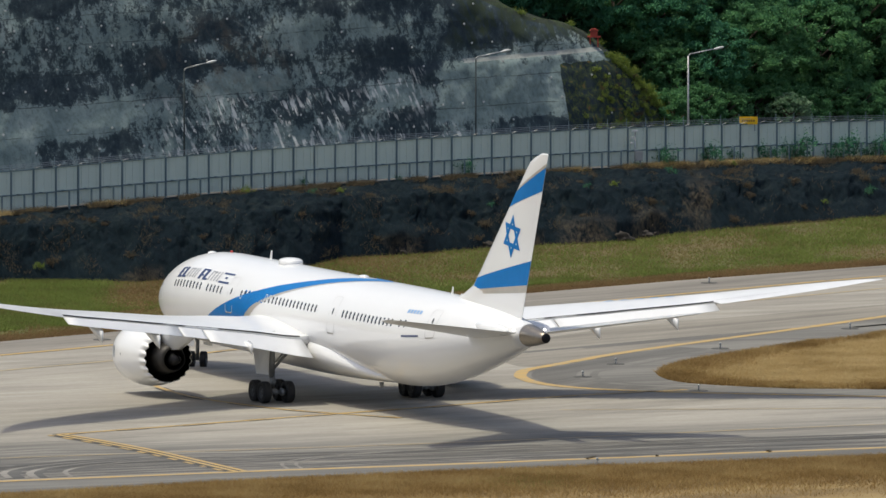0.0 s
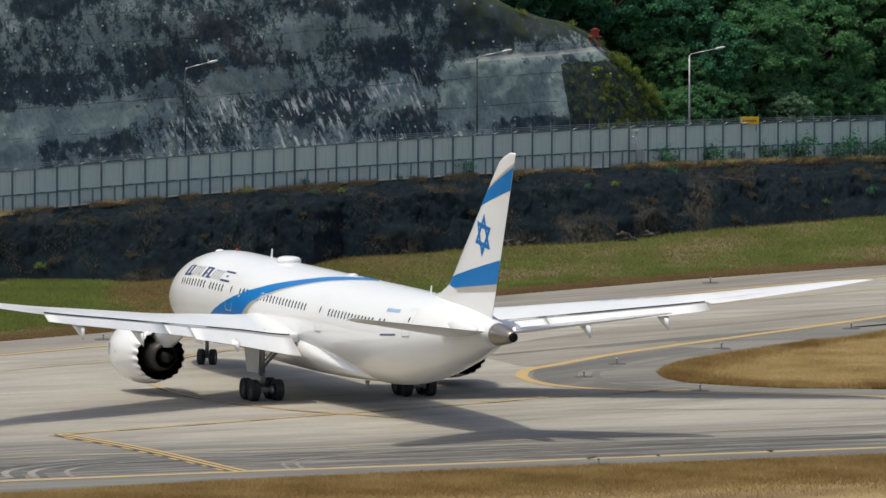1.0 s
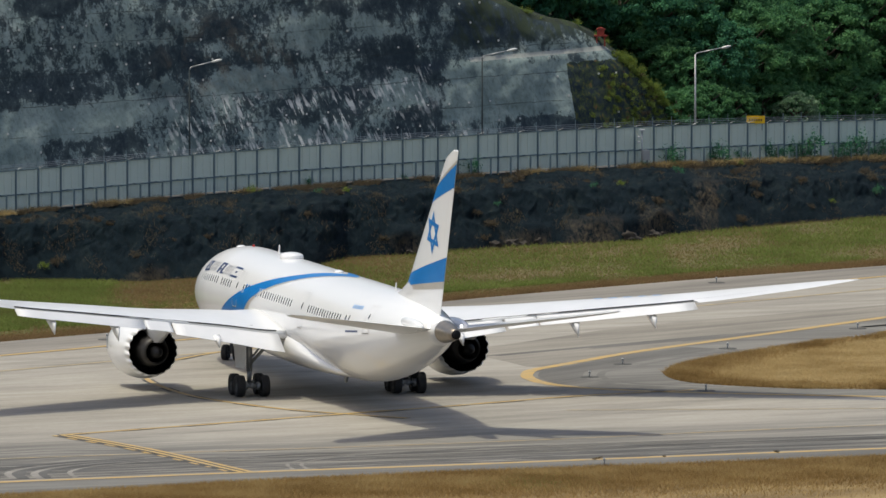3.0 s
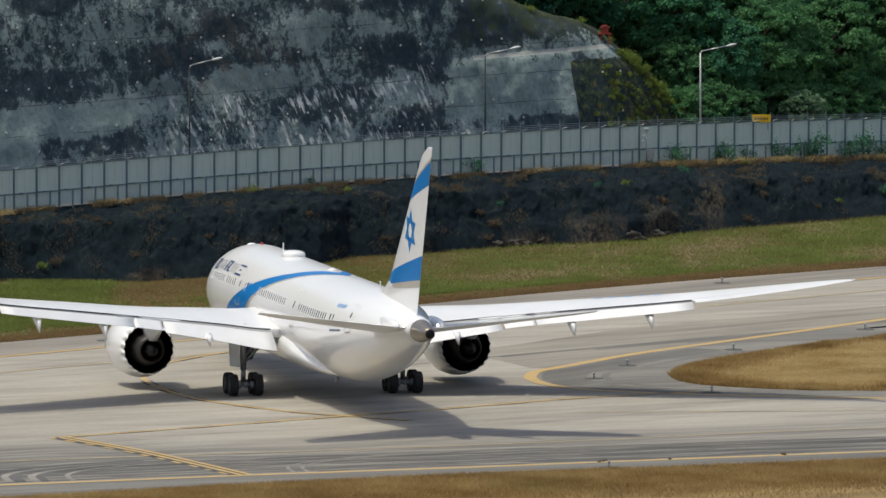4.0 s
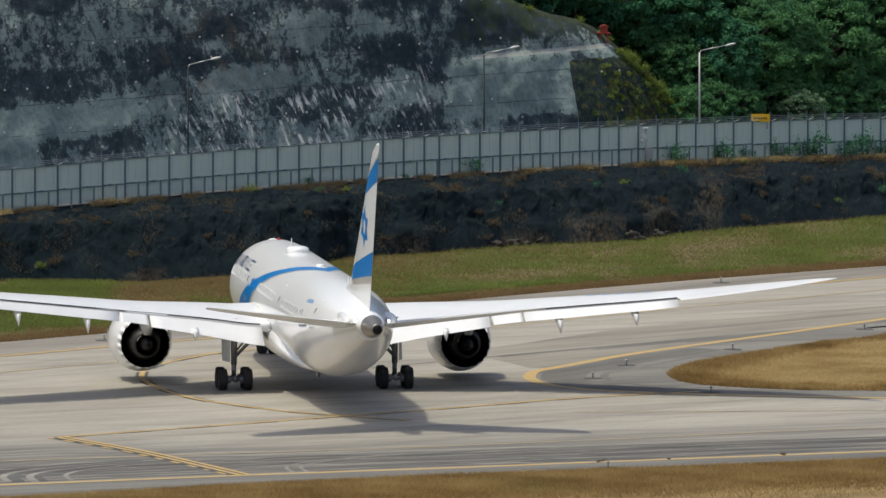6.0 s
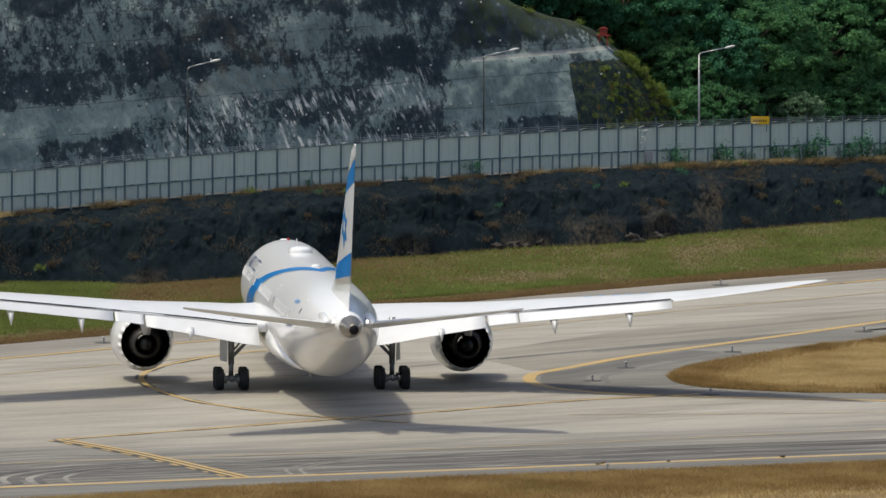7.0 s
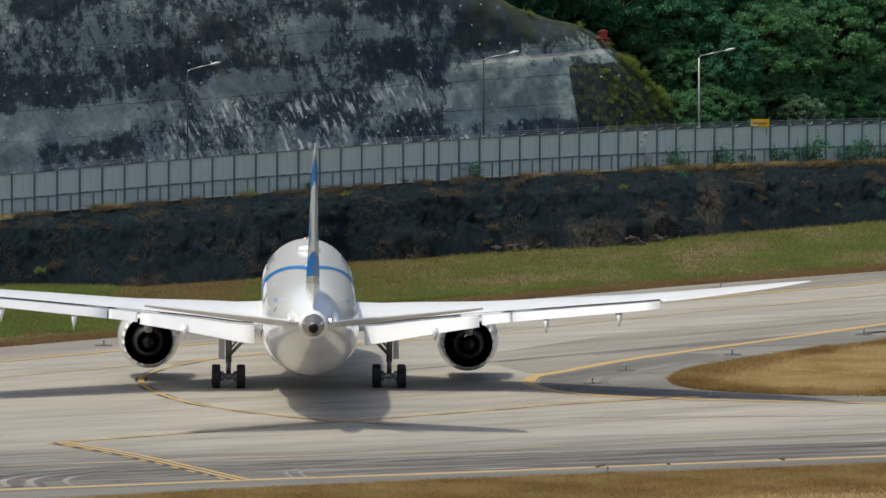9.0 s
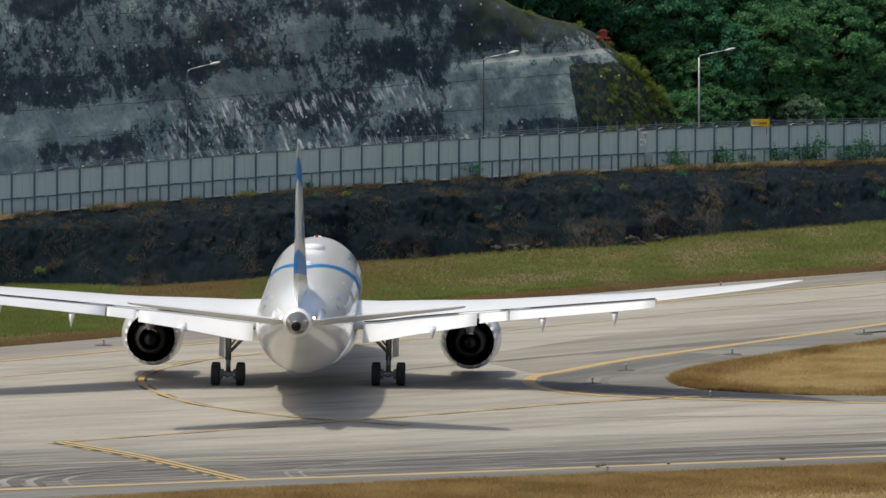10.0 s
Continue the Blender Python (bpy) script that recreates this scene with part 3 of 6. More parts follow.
# turning scrubs: pale and dark hooks beside the edge line
HOOK = [(0.45, -3.1), (0.0, 0.0), (0.35, 1.9), (1.15, 3.4), (2.6, 4.9), (4.3, 6.2), (8.5, 8.4)]
for k, (x0, y0, w_, mat) in enumerate(((-24.8, 627.3, 0.55, PALE_MARK), (-24.3, 627.3, 0.7, RUBBER_MARK), (-23.3, 627.3, 0.6, PALE_MARK), (-22.9, 627.4, 0.5, RUBBER_MARK),
                                       (-21.4, 628.0, 0.3, PALE_MARK), (-26.0, 627.2, 0.5, RUBBER_MARK), (-9.2, 632.6, 0.22, PALE_MARK), (-8.4, 632.8, 0.22, PALE_MARK))):
    stripe("tyre_mark", [(x0 + a, y0 + b_ + 0.41 * a * 0.4) for a, b_ in HOOK], w_, 0.0145 + 0.0003 * k, mat, "hooked tyre scrub from a tight turn")
for k in range(7):
    pts = [(-3 + 6 * k + 8 * j, 701 + 5.8 * k + 8.6 * j + 0.4 * math.sin(j + k)) for j in range(6)]
    stripe("tyre_mark", pts, 0.4 + 0.15 * (k % 3), 0.008 + 0.0004 * k, WORN_DARK, "dark rubber tyre streak along the turn")

# ---- grass blades, one mesh a strip ----
def grass(name, count, where, mat, label, low=0.12, high=0.32, wide=0.02, z=0.0, seed=1):
    """Many thin leaning blades on the spots that where(rng, n) gives."""
    rng = np.random.default_rng(seed)
    p = where(rng, count)
    count = len(p)
    a, h = rng.uniform(0, 6.283, count), rng.uniform(low, high, count)
    w = wide * rng.uniform(0.6, 1.5, count)
    lean = rng.normal(0, 0.8, (count, 2)) * h[:, None]
    side = np.stack([w * np.cos(a), w * np.sin(a), np.zeros(count)], 1)
    tip = p + np.concatenate([lean, h[:, None]], 1)
    co = np.stack([p - side, p + side, tip], 1).reshape(-1, 3)
    me = bpy.data.meshes.new(name)
    me.vertices.add(count * 3)
    me.vertices.foreach_set("co", co.ravel())
    me.loops.add(count * 3)
    me.loops.foreach_set("vertex_index", np.arange(count * 3, dtype=np.int32))
    me.polygons.add(count)
    me.polygons.foreach_set("loop_start", np.arange(0, count * 3, 3, dtype=np.int32))
    me.materials.append(mat)
    me.update(calc_edges=True)
    return tagged(new(name, me), label, "grass", kind="stuff")


def along(curve, q):
    xs = np.linspace(-60, 60, 241)
    return np.interp(q, xs, [curve(k) for k in xs])


def spots_xy(x, y, z=0.0):
    return np.stack([x, y, np.zeros(len(x)) + z], 1)


def near_spot(r, n):
    q = r.uniform(-27, 27, n)
    return spots_xy(q, along(near_edge, q) - np.abs(r.normal(0, 1, n)) * 8 + 0.35 * r.normal(size=n))


def far_spot(r, n):
    q = r.uniform(-34, 38, n)
    a, b = along(far_edge, q), along(toe, q) + 1.5
    return spots_xy(q, a + (b - a) * r.uniform(0, 1, n) + 0.2 * r.normal(size=n))


isl_poly = [(p.x, p.y) for p in curve_pts(GRASS_ISL, 1.0)]


def inside(p, poly):
    """Which points lie in a plan outline."""
    c = np.zeros(len(p), bool)
    for (a, b), (d, e) in zip(poly, poly[1:] + poly[:1]):
        if b != e:
            c ^= ((b > p[:, 1]) != (e > p[:, 1])) & (p[:, 0] < (d - a) * (p[:, 1] - b) / (e - b) + a)
    return c


def isl_spot(r, n):
    p = np.stack([r.uniform(13, 32, n * 2), r.uniform(680, 732, n * 2)], 1)
    p = p[inside(p, isl_poly)]
    return spots_xy(p[:, 0], p[:, 1])


def patchy(p, k, level):
    """Keep the spots where the growth is thick."""
    w = np.array([noise.noise(Vector((x * k, y * k * 0.45, 4.0))) + 0.5 * noise.noise(Vector((x * k * 3, y * k * 1.4, 8.0))) for x, y, _ in p])
    return p[w + 0.22 * np.random.default_rng(3).normal(size=len(p)) > level]


def green_spot(r, n):
    """Rank growth below the bank and along the upper part of the strip."""
    q1, m = -40 + 16.5 * r.random(n) ** 0.8 + 0.8 * r.normal(size=n), n // 2
    a, b = along(far_edge, q1[:m]), along(toe, q1[:m])
    p1 = spots_xy(q1[:m], a + (b - a) * r.uniform(0.16, 1.02, m))
    n = n * 2 // 3
    q2 = r.uniform(-14, 42, n)
    a, b = along(far_edge, q2), along(toe, q2)
    reach = np.interp(q2, [-14, -6, 6, 36], [0.24, 0.18, 0.15, 0.13])
    fall = np.interp(q2, [-14, 8, 24], [2.4, 2.2, 1.2])
    p2 = patchy(spots_xy(q2, a + (b - a) * (reach + (1.0 - reach) * r.random(n) ** fall)), 0.13, -0.04)
    q3 = r.uniform(-24, -6, n // 5)
    a, b = along(far_edge, q3), along(toe, q3)
    p3 = patchy(spots_xy(q3, a + (b - a) * np.clip(r.normal(0.33, 0.14, n // 5), 0.12, 0.7)), 0.25, 0.05)
    return np.concatenate([patchy(p1, 0.3, -0.35), p2, p3])


def toe_spot(r, n):
    q = r.uniform(-34, 38, n)
    return spots_xy(q, along(toe, q) + r.normal(size=n) * 0.8)


grass("verge_grass", 190000, near_spot, VERGE_BLADES, "dry brown and golden grass along the pavement", 0.08, 0.34, 0.018)


def verge_green(r, n):
    return spots_xy(4.6 + 1.6 * r.normal(size=n), 622.5 + 2.2 * r.normal(size=n))


def rim_spot(r, n):
    """Longer growth round the rim of the island."""
    e = np.array(isl_poly)
    e = e[(e[:, 0] < 33)]
    i = r.integers(0, len(e) - 1, n)
    p = e[i] + (e[i + 1] - e[i]) * r.random((n, 1))
    c = np.array((24.0, 699.0))
    d = (c - p) / np.linalg.norm(c - p, axis=1)[:, None]
    p = p + d * (np.abs(r.normal(0, 1, n)) * 1.6 - 0.25)[:, None]
    return spots_xy(p[:, 0], p[:, 1])


grass("verge_green_grass", 3500, verge_green, GREEN_BLADES, "small green patch in the dry verge", 0.06, 0.22, 0.02, seed=12)
grass("island_rim_grass", 60000, rim_spot, VERGE_BLADES, "longer brown grass round the rim of the island", 0.10, 0.36, 0.02, seed=13)
grass("island_grass", 200000, isl_spot, DRY_BLADES, "dry golden grass of the island", 0.05, 0.17, 0.02, seed=2)
grass("strip_grass", 150000, far_spot, MIX_BLADES, "short brown and green grass between pavement and bank", 0.04, 0.16, 0.025, seed=3)
grass("rank_grass", 150000, green_spot, GREEN_BLADES, "taller green grass at the foot of the bank", 0.08, 0.30, 0.03, seed=4)
def edge_spot(r, n):
    q = r.uniform(-34, 38, n)
    return spots_xy(q, along(far_edge, q) + np.abs(r.normal(0, 1, n)) * 2.7)


grass("edge_grass", 100000, edge_spot, STRAW_BLADES, "brown dry grass along the far pavement edge", 0.05, 0.17, 0.025, seed=7)
def crest_spot(r, n):
    """Dry growth along the foot of the fence."""
    q = np.concatenate([r.uniform(13.5, 36, n - n // 6), r.choice([-31.5, -30, -14, -24, 6.5, 9.5], n // 6) + 0.7 * r.normal(size=n // 6)])
    y = 814.12 + 1.1557 * q + 0.00099 * q * q - 0.75 - np.abs(r.normal(0, 1, n)) * 0.5
    return patchy(spots_xy(q, y, 4.26 - 0.0148 * q - 0.0007 * q * q - 0.12), 0.45, 0.0)


def bare_spot(r, n):
    """Thin brown growth on the bare middle of the strip."""
    q = np.clip(r.normal(-13, 6.5, n), -27, 12)
    a, b = along(far_edge, q), along(toe, q)
    return spots_xy(q, a + (b - a) * r.uniform(0.1, 1.0, n))


grass("crest_grass", 30000, crest_spot, DRY_BLADES, "dry straw grass along the foot of the fence", 0.12, 0.6, 0.02, seed=14)
grass("bare_grass", 80000, bare_spot, STRAW_BLADES, "thin brown grass on bare soil below the bank", 0.03, 0.13, 0.03, seed=8)


def soil_spot(r, n):
    return spots_xy(-17.5 + 2.4 * r.normal(size=n), 748 + 6.0 * r.normal(size=n))


grass("pale_straw", 14000, soil_spot, DRY_BLADES, "pale dead straw lying on bare soil", 0.02, 0.06, 0.05, seed=15)
grass("toe_grass", 8000, toe_spot, TAN_BLADES, "tan grass tufts at the foot of the bank", 0.1, 0.35, 0.02, seed=5)

# ---- bank, plateau, road ----
FENCE = [(q, 814.12 + 1.1557 * q + 0.00099 * q * q) for q in range(-80, 116, 5)]
fence_c = curve_pts(FENCE, 0.5)


def fence_z(q):
    q = min(max(q, -30), 40)
    return 4.26 - 0.0148 * q - 0.0007 * q * q


def bank_z(q, s):
    return fence_z(q) * (0.86 * min(1, s / 0.30) ** 0.8 + 0.14 * s)


def fence_y(q):
    return float(np.interp(q, [p.x for p in fence_c], [p.y for p in fence_c]))


bv, bf = [], []
NX, NY = 820, 80
MOUNDS = ((-3.4, 0.07, 0.55, 1.0), (-1.6, 0.06, 0.4, 0.7), (10.8, 0.08, 0.6, 1.5), (13.0, 0.06, 0.4, 0.9), (15.2, 0.08, 0.65, 1.1), (6.0, 0.05, 0.35, 1.2), (-21, 0.06, 0.35, 1.1))
for i in range(NX + 1):
    q = -60 + 130 * i / NX
    t0, t1 = toe(q) - 0.4, fence_y(q) - 0.6
    for k in range(NY + 1):
        s = (k / NY) ** 1.5
        rise = bank_z(q, s)
        y = t0 + (t1 - t0) * s
        p = Vector((q, y * 0.35, rise))
        amp = min(1, s * 6) * min(1, (1 - s) * 7 + 0.05)
        ridge = 0.5 - abs(noise.noise(Vector((p.x * 0.8 + p.z * 0.5, p.y, p.z * 0.4)))) * 1.6
        dz = amp * (0.45 * noise.noise(p * 0.3) + 0.38 * ridge + 0.22 * (0.4 - abs(noise.noise(Vector((p.x * 2.6 + p.z, p.y, p.z * 0.9)))))
                    + 0.17 * noise.noise(Vector((p.x * 6.5, p.y * 2.4, p.z * 2.6))) - 0.2)
        for qc, sc, h_, w_ in MOUNDS:
            dz += h_ * math.exp(-((q - qc) / w_) ** 2 - ((s - sc) / 0.05) ** 2)
        bv.append((q + amp * 0.4 * noise.noise(p * 1.1 + Vector((9, 3, 1))), y - 1.2 * dz, max(-0.06, rise + 0.8 * dz - (0.06 if k == 0 else 0))))
for i in range(NX):
    for k in range(NY):
        a = i * (NY + 1) + k
        bf.append((a, a + NY + 1, a + NY + 2, a + 1))
tagged(mesh_object("bank", bv, bf, BANK, None, "", True), "black burnt earth bank with roots and tufts", "bank", kind="structure")

def bank_spot(r, n):
    """Clumps of dead growth that cling to the bank."""
    v = np.array(bv)
    w = np.array([max(0.0, noise.noise(Vector((p[0] * 0.55, p[1] * 0.2, p[2] * 0.8))) - 0.22) for p in bv])
    w[(np.abs(v[:, 0]) > 40) | (v[:, 2] < 0.3)] = 0
    return v[r.choice(len(v), n, p=w / w.sum())] + r.normal(size=(n, 3)) * (0.12, 0.2, 0.06)


grass("bank_grass", 9000, bank_spot, TAN_BLADES, "dead brown roots and grass on the burnt bank", 0.05, 0.3, 0.022, seed=9)

pv, pf = [], []
for i in range(81):
    q = -75 + 185 * i / 80
    b_ = fence_y(q)
    for k, (dy, z) in enumerate(((-0.65, fence_z(q) - 0.7), (-0.65, fence_z(q)), (1.5, fence_z(q)), (14, fence_z(q)), (160, fence_z(q)))):
        pv.append((q, b_ + dy, z))
for i in range(80):
    for k in range(4):
        a = i * 5 + k
        pf.append((a, a + 5, a + 6, a + 1))
tagged(mesh_object("plateau", pv, pf, ROAD, None, "", False), "grey perimeter road on top of the bank", "road", kind="structure")


def bank_spot(r, n):
    out = []
    while len(out) < n:
        q = r.uniform(-34, 38)
        if r.random() < 0.75:
            s = 1 - abs(r.normal(0, 0.04))
            if noise.noise(Vector((q * 0.4, 7, 1))) < 0.0 and q < 13:
                continue
        else:
            s = r.uniform(0.05, 1)
            if noise.noise(Vector((q * 0.6, s * 6, 3))) < 0.3:
                continue
        t0, t1 = toe(q) - 0.4, fence_y(q) - 0.6
        out.append((q, t0 + (t1 - t0) * s - 0.3, bank_z(q, s) - 0.1))
    return np.array(out)


grass("bank_grass", 26000, bank_spot, TAN_BLADES, "tan and brown tufts on the edge of the bank", 0.1, 0.5, 0.018, seed=6)

# ---- cliff ----
top_z = smooth_interp([-90, -20, 0, 3.2, 6.7, 9.3, 11.4, 13.0, 14.5, 15.8, 17.1, 17.8, 19, 21], [34, 26, 17.8, 16.2, 14.5, 13.8, 12.5, 11.2, 9.8, 8.3, 6.5, 5.6, 3.2, 2.7])
cv, cf = [], []
NU, NV, NB = 400, 64, 8
for i in range(NU + 1):
    q = -70 + 91 * i / NU
    zt = top_z(q)
    y0 = fence_y(q) + 15
    for k in range(NV + 1):
        s = k / NV
        z = 2.6 + (zt - 2.6) * s
        p = Vector((q, 0, z))
        ledge = 0.5 / (1 + math.exp(-(z - 11.4 - 0.02 * q) * 9)) if q > -2 else 0.0
        rough = 0.55 * noise.noise(p * 0.22) + 0.3 * noise.noise(p * 0.6) + 0.12 * noise.noise(p * 1.7) + 0.05 * noise.noise(p * 4.5)
        roll = 1.6 * max(0, s - 0.86) ** 2 / 0.02
        cv.append((q, y0 + (z - 4) * 0.42 + rough + ledge + roll, z))
    for k in range(1, NB + 1):
        cv.append((q, y0 + (zt - 4) * 0.42 + 1.6 + k * 9, zt - 0.4 * k + 0.6 * noise.noise(Vector((q * 0.4, k, 2)))))
ST = NV + 1 + NB
mats = []
for i in range(NU):
    q = -70 + 91 * (i + 0.5) / NU
    for k in range(ST - 1):
        a = i * ST + k
        cf.append((a, a + ST, a + ST + 1, a + 1))
        mats.append(1 if k >= NV - 2 else 0)
cliff = tagged(mesh_object("cliff", cv, cf, SHOT, None, "", True), "stained sprayed-concrete cliff face above the road", "cliff", kind="structure")
cliff.data.materials.append(WEEDY)
cliff.data.polygons.foreach_set("material_index", mats)


def cliff_y(q, z):
    p = Vector((q, 0, z))
    ledge = 0.5 / (1 + math.exp(-(z - 11.4 - 0.02 * q) * 9)) if q > -2 else 0.0
    return fence_y(q) + 15 + (z - 4) * 0.42 + ledge + 0.55 * noise.noise(p * 0.22) + 0.3 * noise.noise(p * 0.6) + 0.12 * noise.noise(p * 1.7)


# rock anchor heads in staggered rows
bm = bmesh.new()
box(bm, 0, 0, 0, 0.15, 0.16, 0.15, None, 0.03)
rod(bm, (0, 0, 0), (0, -0.16, 0), 0.05)
anchor0 = part("anchor_head", bm, CAMBOX, cliff)
rng = random.Random(5)
first = True
for row in range(9):
    z = 5.6 + 1.45 * row
    for col in range(36):
        q = -36 + 1.5 * col + (0.75 if row % 2 else 0) + rng.uniform(-0.1, 0.1)
        if z > top_z(q) - 0.8 or (q > 15) or rng.random() < 0.5:
            continue
        m = Matrix.Translation((q, cliff_y(q, z) - 0.08, z))
        if first:
            anchor0.matrix_basis, first = m, False
        else:
            o = anchor0.copy()
            scene.collection.objects.link(o)
            o.matrix_basis = m


# ---- leaves and trees ----
def leaf_cloud(rng, centres, per, size, spread):
    """Many small folded leaf clumps about the given centres."""
    verts, faces = [], []
    for c, r in centres:
        n = int(per * r * r)
        d = rng.normal(size=(n, 3))
        d /= np.linalg.norm(d, axis=1)[:, None]
        rad = r * (0.25 + 0.95 * rng.random(n)) * (1 + 0.35 * rng.normal(size=n))
        pos = np.array(c) + d * rad[:, None] * np.array([1, 1, spread])
        for p, q in zip(pos, d):
            s = size * rng.uniform(0.6, 1.5)
            u = rng.normal(size=3)
            u /= np.linalg.norm(u)
            w = np.cross(u, q + 0.6 * rng.normal(size=3))
            w /= np.linalg.norm(w) + 1e-6
            k = len(verts)
            verts += [tuple(p - u * s), tuple(p + w * s * 0.5), tuple(p + u * s), tuple(p - w * s * 0.5)]
            faces.append((k, k + 1, k + 2, k + 3))
    return verts, faces


def tree(height, wide, seed, leafmat, label, leaf=0.125, per=640):
    rng = np.random.default_rng(seed)
    t = tagged(new("tree"), label, "tree", "trees on the hillside")
    bm = bmesh.new()
    rod(bm, (0, 0, -0.5), (0.1, 0, height * 0.5), 0.22, 0.13, 10)
    tips = []
    for i in range(7):
        a = i * 2.4 + rng.uniform(0, 0.6)
        z0 = height * (0.3 + 0.05 * i)
        tip = (math.cos(a) * wide * 0.32, math.sin(a) * wide * 0.32, z0 + height * 0.22)
        rod(bm, (0.05, 0, z0), tip, 0.11, 0.04, 7)
        tips.append(tip)
    part("trunk", bm, BARK, t, "brown tapered trunk with limbs", True)
    centres = []
    for i in range(240):
        a, e = rng.uniform(0, 6.283), rng.uniform(-1, 1)
        bulge = 1 + 0.28 * noise.noise(Vector((math.cos(a) * 1.7, math.sin(a) * 1.7, e * 2.2 + seed)))
        rr = wide * 0.5 * math.sqrt(max(0.04, 1 - abs(e) ** 2.6)) * rng.uniform(0.72, 1.04) * bulge
        centres.append(((math.cos(a) * rr, math.sin(a) * rr, height * (0.52 + 0.42 * e * bulge)), wide * rng.uniform(0.03, 0.085)))
    v, f = leaf_cloud(rng, centres, per, leaf, 0.6)
    mesh_object("crown", v, f, leafmat, t, "uneven green leafy crown", False)
    return t


tree_kinds = [tree(9.5, 7.5, 3, LEAF, "broad dark green hillside tree"), tree(8, 6.5, 8, LEAF, "dense dark green hillside tree"),
              tree(8.5, 7.5, 15, LEAF_LIGHT, "lighter green spreading hillside tree"), tree(5, 4.5, 21, LEAF_LIGHT, "small bright green tree behind the fence", 0.10, 1300)]


# hill behind the road, under the trees
def hill_z(q, y):
    d = y - fence_y(q) - 16
    return 3.9 + max(0, d) * 0.62 + 0.8 * noise.noise(Vector((q * 0.1, y * 0.1, 0))) * min(1, max(0, d) / 6)


hv, hf = [], []
for i in range(61):
    q = 9 + 120 * i / 60
    for k in range(41):
        y = fence_y(q) + 14 + k * 3
        hv.append((q, y, hill_z(q, y)))
for i in range(60):
    for k in range(40):
        a = i * 41 + k
        hf.append((a, a + 41, a + 42, a + 1))
tagged(mesh_object("hillside", hv, hf, WEEDY, None, "", True), "weedy earth hillside under the trees", "hill", kind="structure")

rng = random.Random(12)
spots = []
for row in range(5):
    for col in range(7):
        q = 16.5 + col * 3.7 + (1.9 if row % 2 else 0) + rng.uniform(-0.8, 0.8) - row * 1.1
        y = fence_y(q) + 21 + row * 5.5 + rng.uniform(-1.5, 1.5) + max(0, 19 - q) * 1.6
        spots.append((q, y, row))
for n_, (q, y, row) in enumerate(spots):
    src = tree_kinds[rng.choice([0, 1, 2, 2] if row else [1, 2, 3, 3])]
    m = pose(q, y, hill_z(q, y) - 0.6, 0, 0, rng.uniform(0, 360))
    if n_ < 4:
        tree_kinds[n_].matrix_basis = m
    else:
        copy_thing(src, m)
# bright spreading trees in front
for q, dy in ((25.5, 21), (29.2, 20), (33.0, 21.5), (36.5, 20), (22.0, 33), (28, 36), (34, 37)):
    y = fence_y(q) + dy
    copy_thing(tree_kinds[2], pose(q, y, hill_z(q, y) - 0.4, 0, 0, 71 * q))
pale = tree(4.2, 3.6, 33, LEAF_PALE, "small tree with pale silvery leaves behind the fence", 0.11, 1100)
pale.matrix_basis = pose(26.6, fence_y(26.6) + 13.5, hill_z(26.6, fence_y(26.6) + 14) - 0.3, 0, 0, 20)
# undergrowth before the trees
for k in range(11):
    q = 17.6 + 2.1 * k + rng.uniform(-0.5, 0.5)
    y = fence_y(q) + rng.uniform(14.5, 18)
    copy_thing(tree_kinds[3], pose(q, y, hill_z(q, y) - 0.8, 0, 0, rng.uniform(0, 360)))
# dense young growth beside the end of the cliff
for q, dy in ((14.2, 27), (15.4, 25), (16.4, 22.5), (17.3, 21), (18.3, 20), (13.4, 30), (16.0, 29), (17.6, 26), (19.3, 24), (20.4, 21)):
    y = fence_y(q) + dy
    copy_thing(tree_kinds[3], pose(q, y, hill_z(q, y) - 0.7, 0, 0, 83 * q))
# trees on the top of the cliff
for q, dy, k in ((9.5, 30, 1), (13, 28, 0), (5, 40, 1), (16.5, 26, 2), (1, 48, 0), (11, 40, 0), (3.2, 34, 1), (4.8, 32, 0), (6.4, 33, 1), (8.0, 31, 0), (6.0, 44, 0), (8.8, 42, 1), (3.0, 56, 1), (-1, 50, 1)):
    y = fence_y(q) + dy
    copy_thing(tree_kinds[k], pose(q, y, max(top_z(q) - 3.5, hill_z(q, y) - 1) if q < 12 else hill_z(q, y) - 0.8, 0, 0, 57 * q))


def bush(seed, size, mat, label, leaf=0.085, per=520):
    rng = np.random.default_rng(seed)
    t = tagged(new("bush"), label, "bush")
    bm = bmesh.new()
    for i in range(5):
        a = rng.uniform(0, 6.283)
        rod(bm, (0, 0, -0.15), (math.cos(a) * size * 0.35, math.sin(a) * size * 0.35, size * 0.9), 0.025, 0.01, 5)
    part("stem", bm, BARK, t, "thin brown stems")
    centres = [((rng.normal() * size * 0.35, rng.normal() * size * 0.35, size * rng.uniform(0.25, 1.0)), size * rng.uniform(0.2, 0.42)) for _ in range(9)]
    v, f = leaf_cloud(rng, centres, per / (size * size) * 1.3, leaf, 0.9)
    mesh_object("foliage", v, f, mat, t, "", False)
    return t


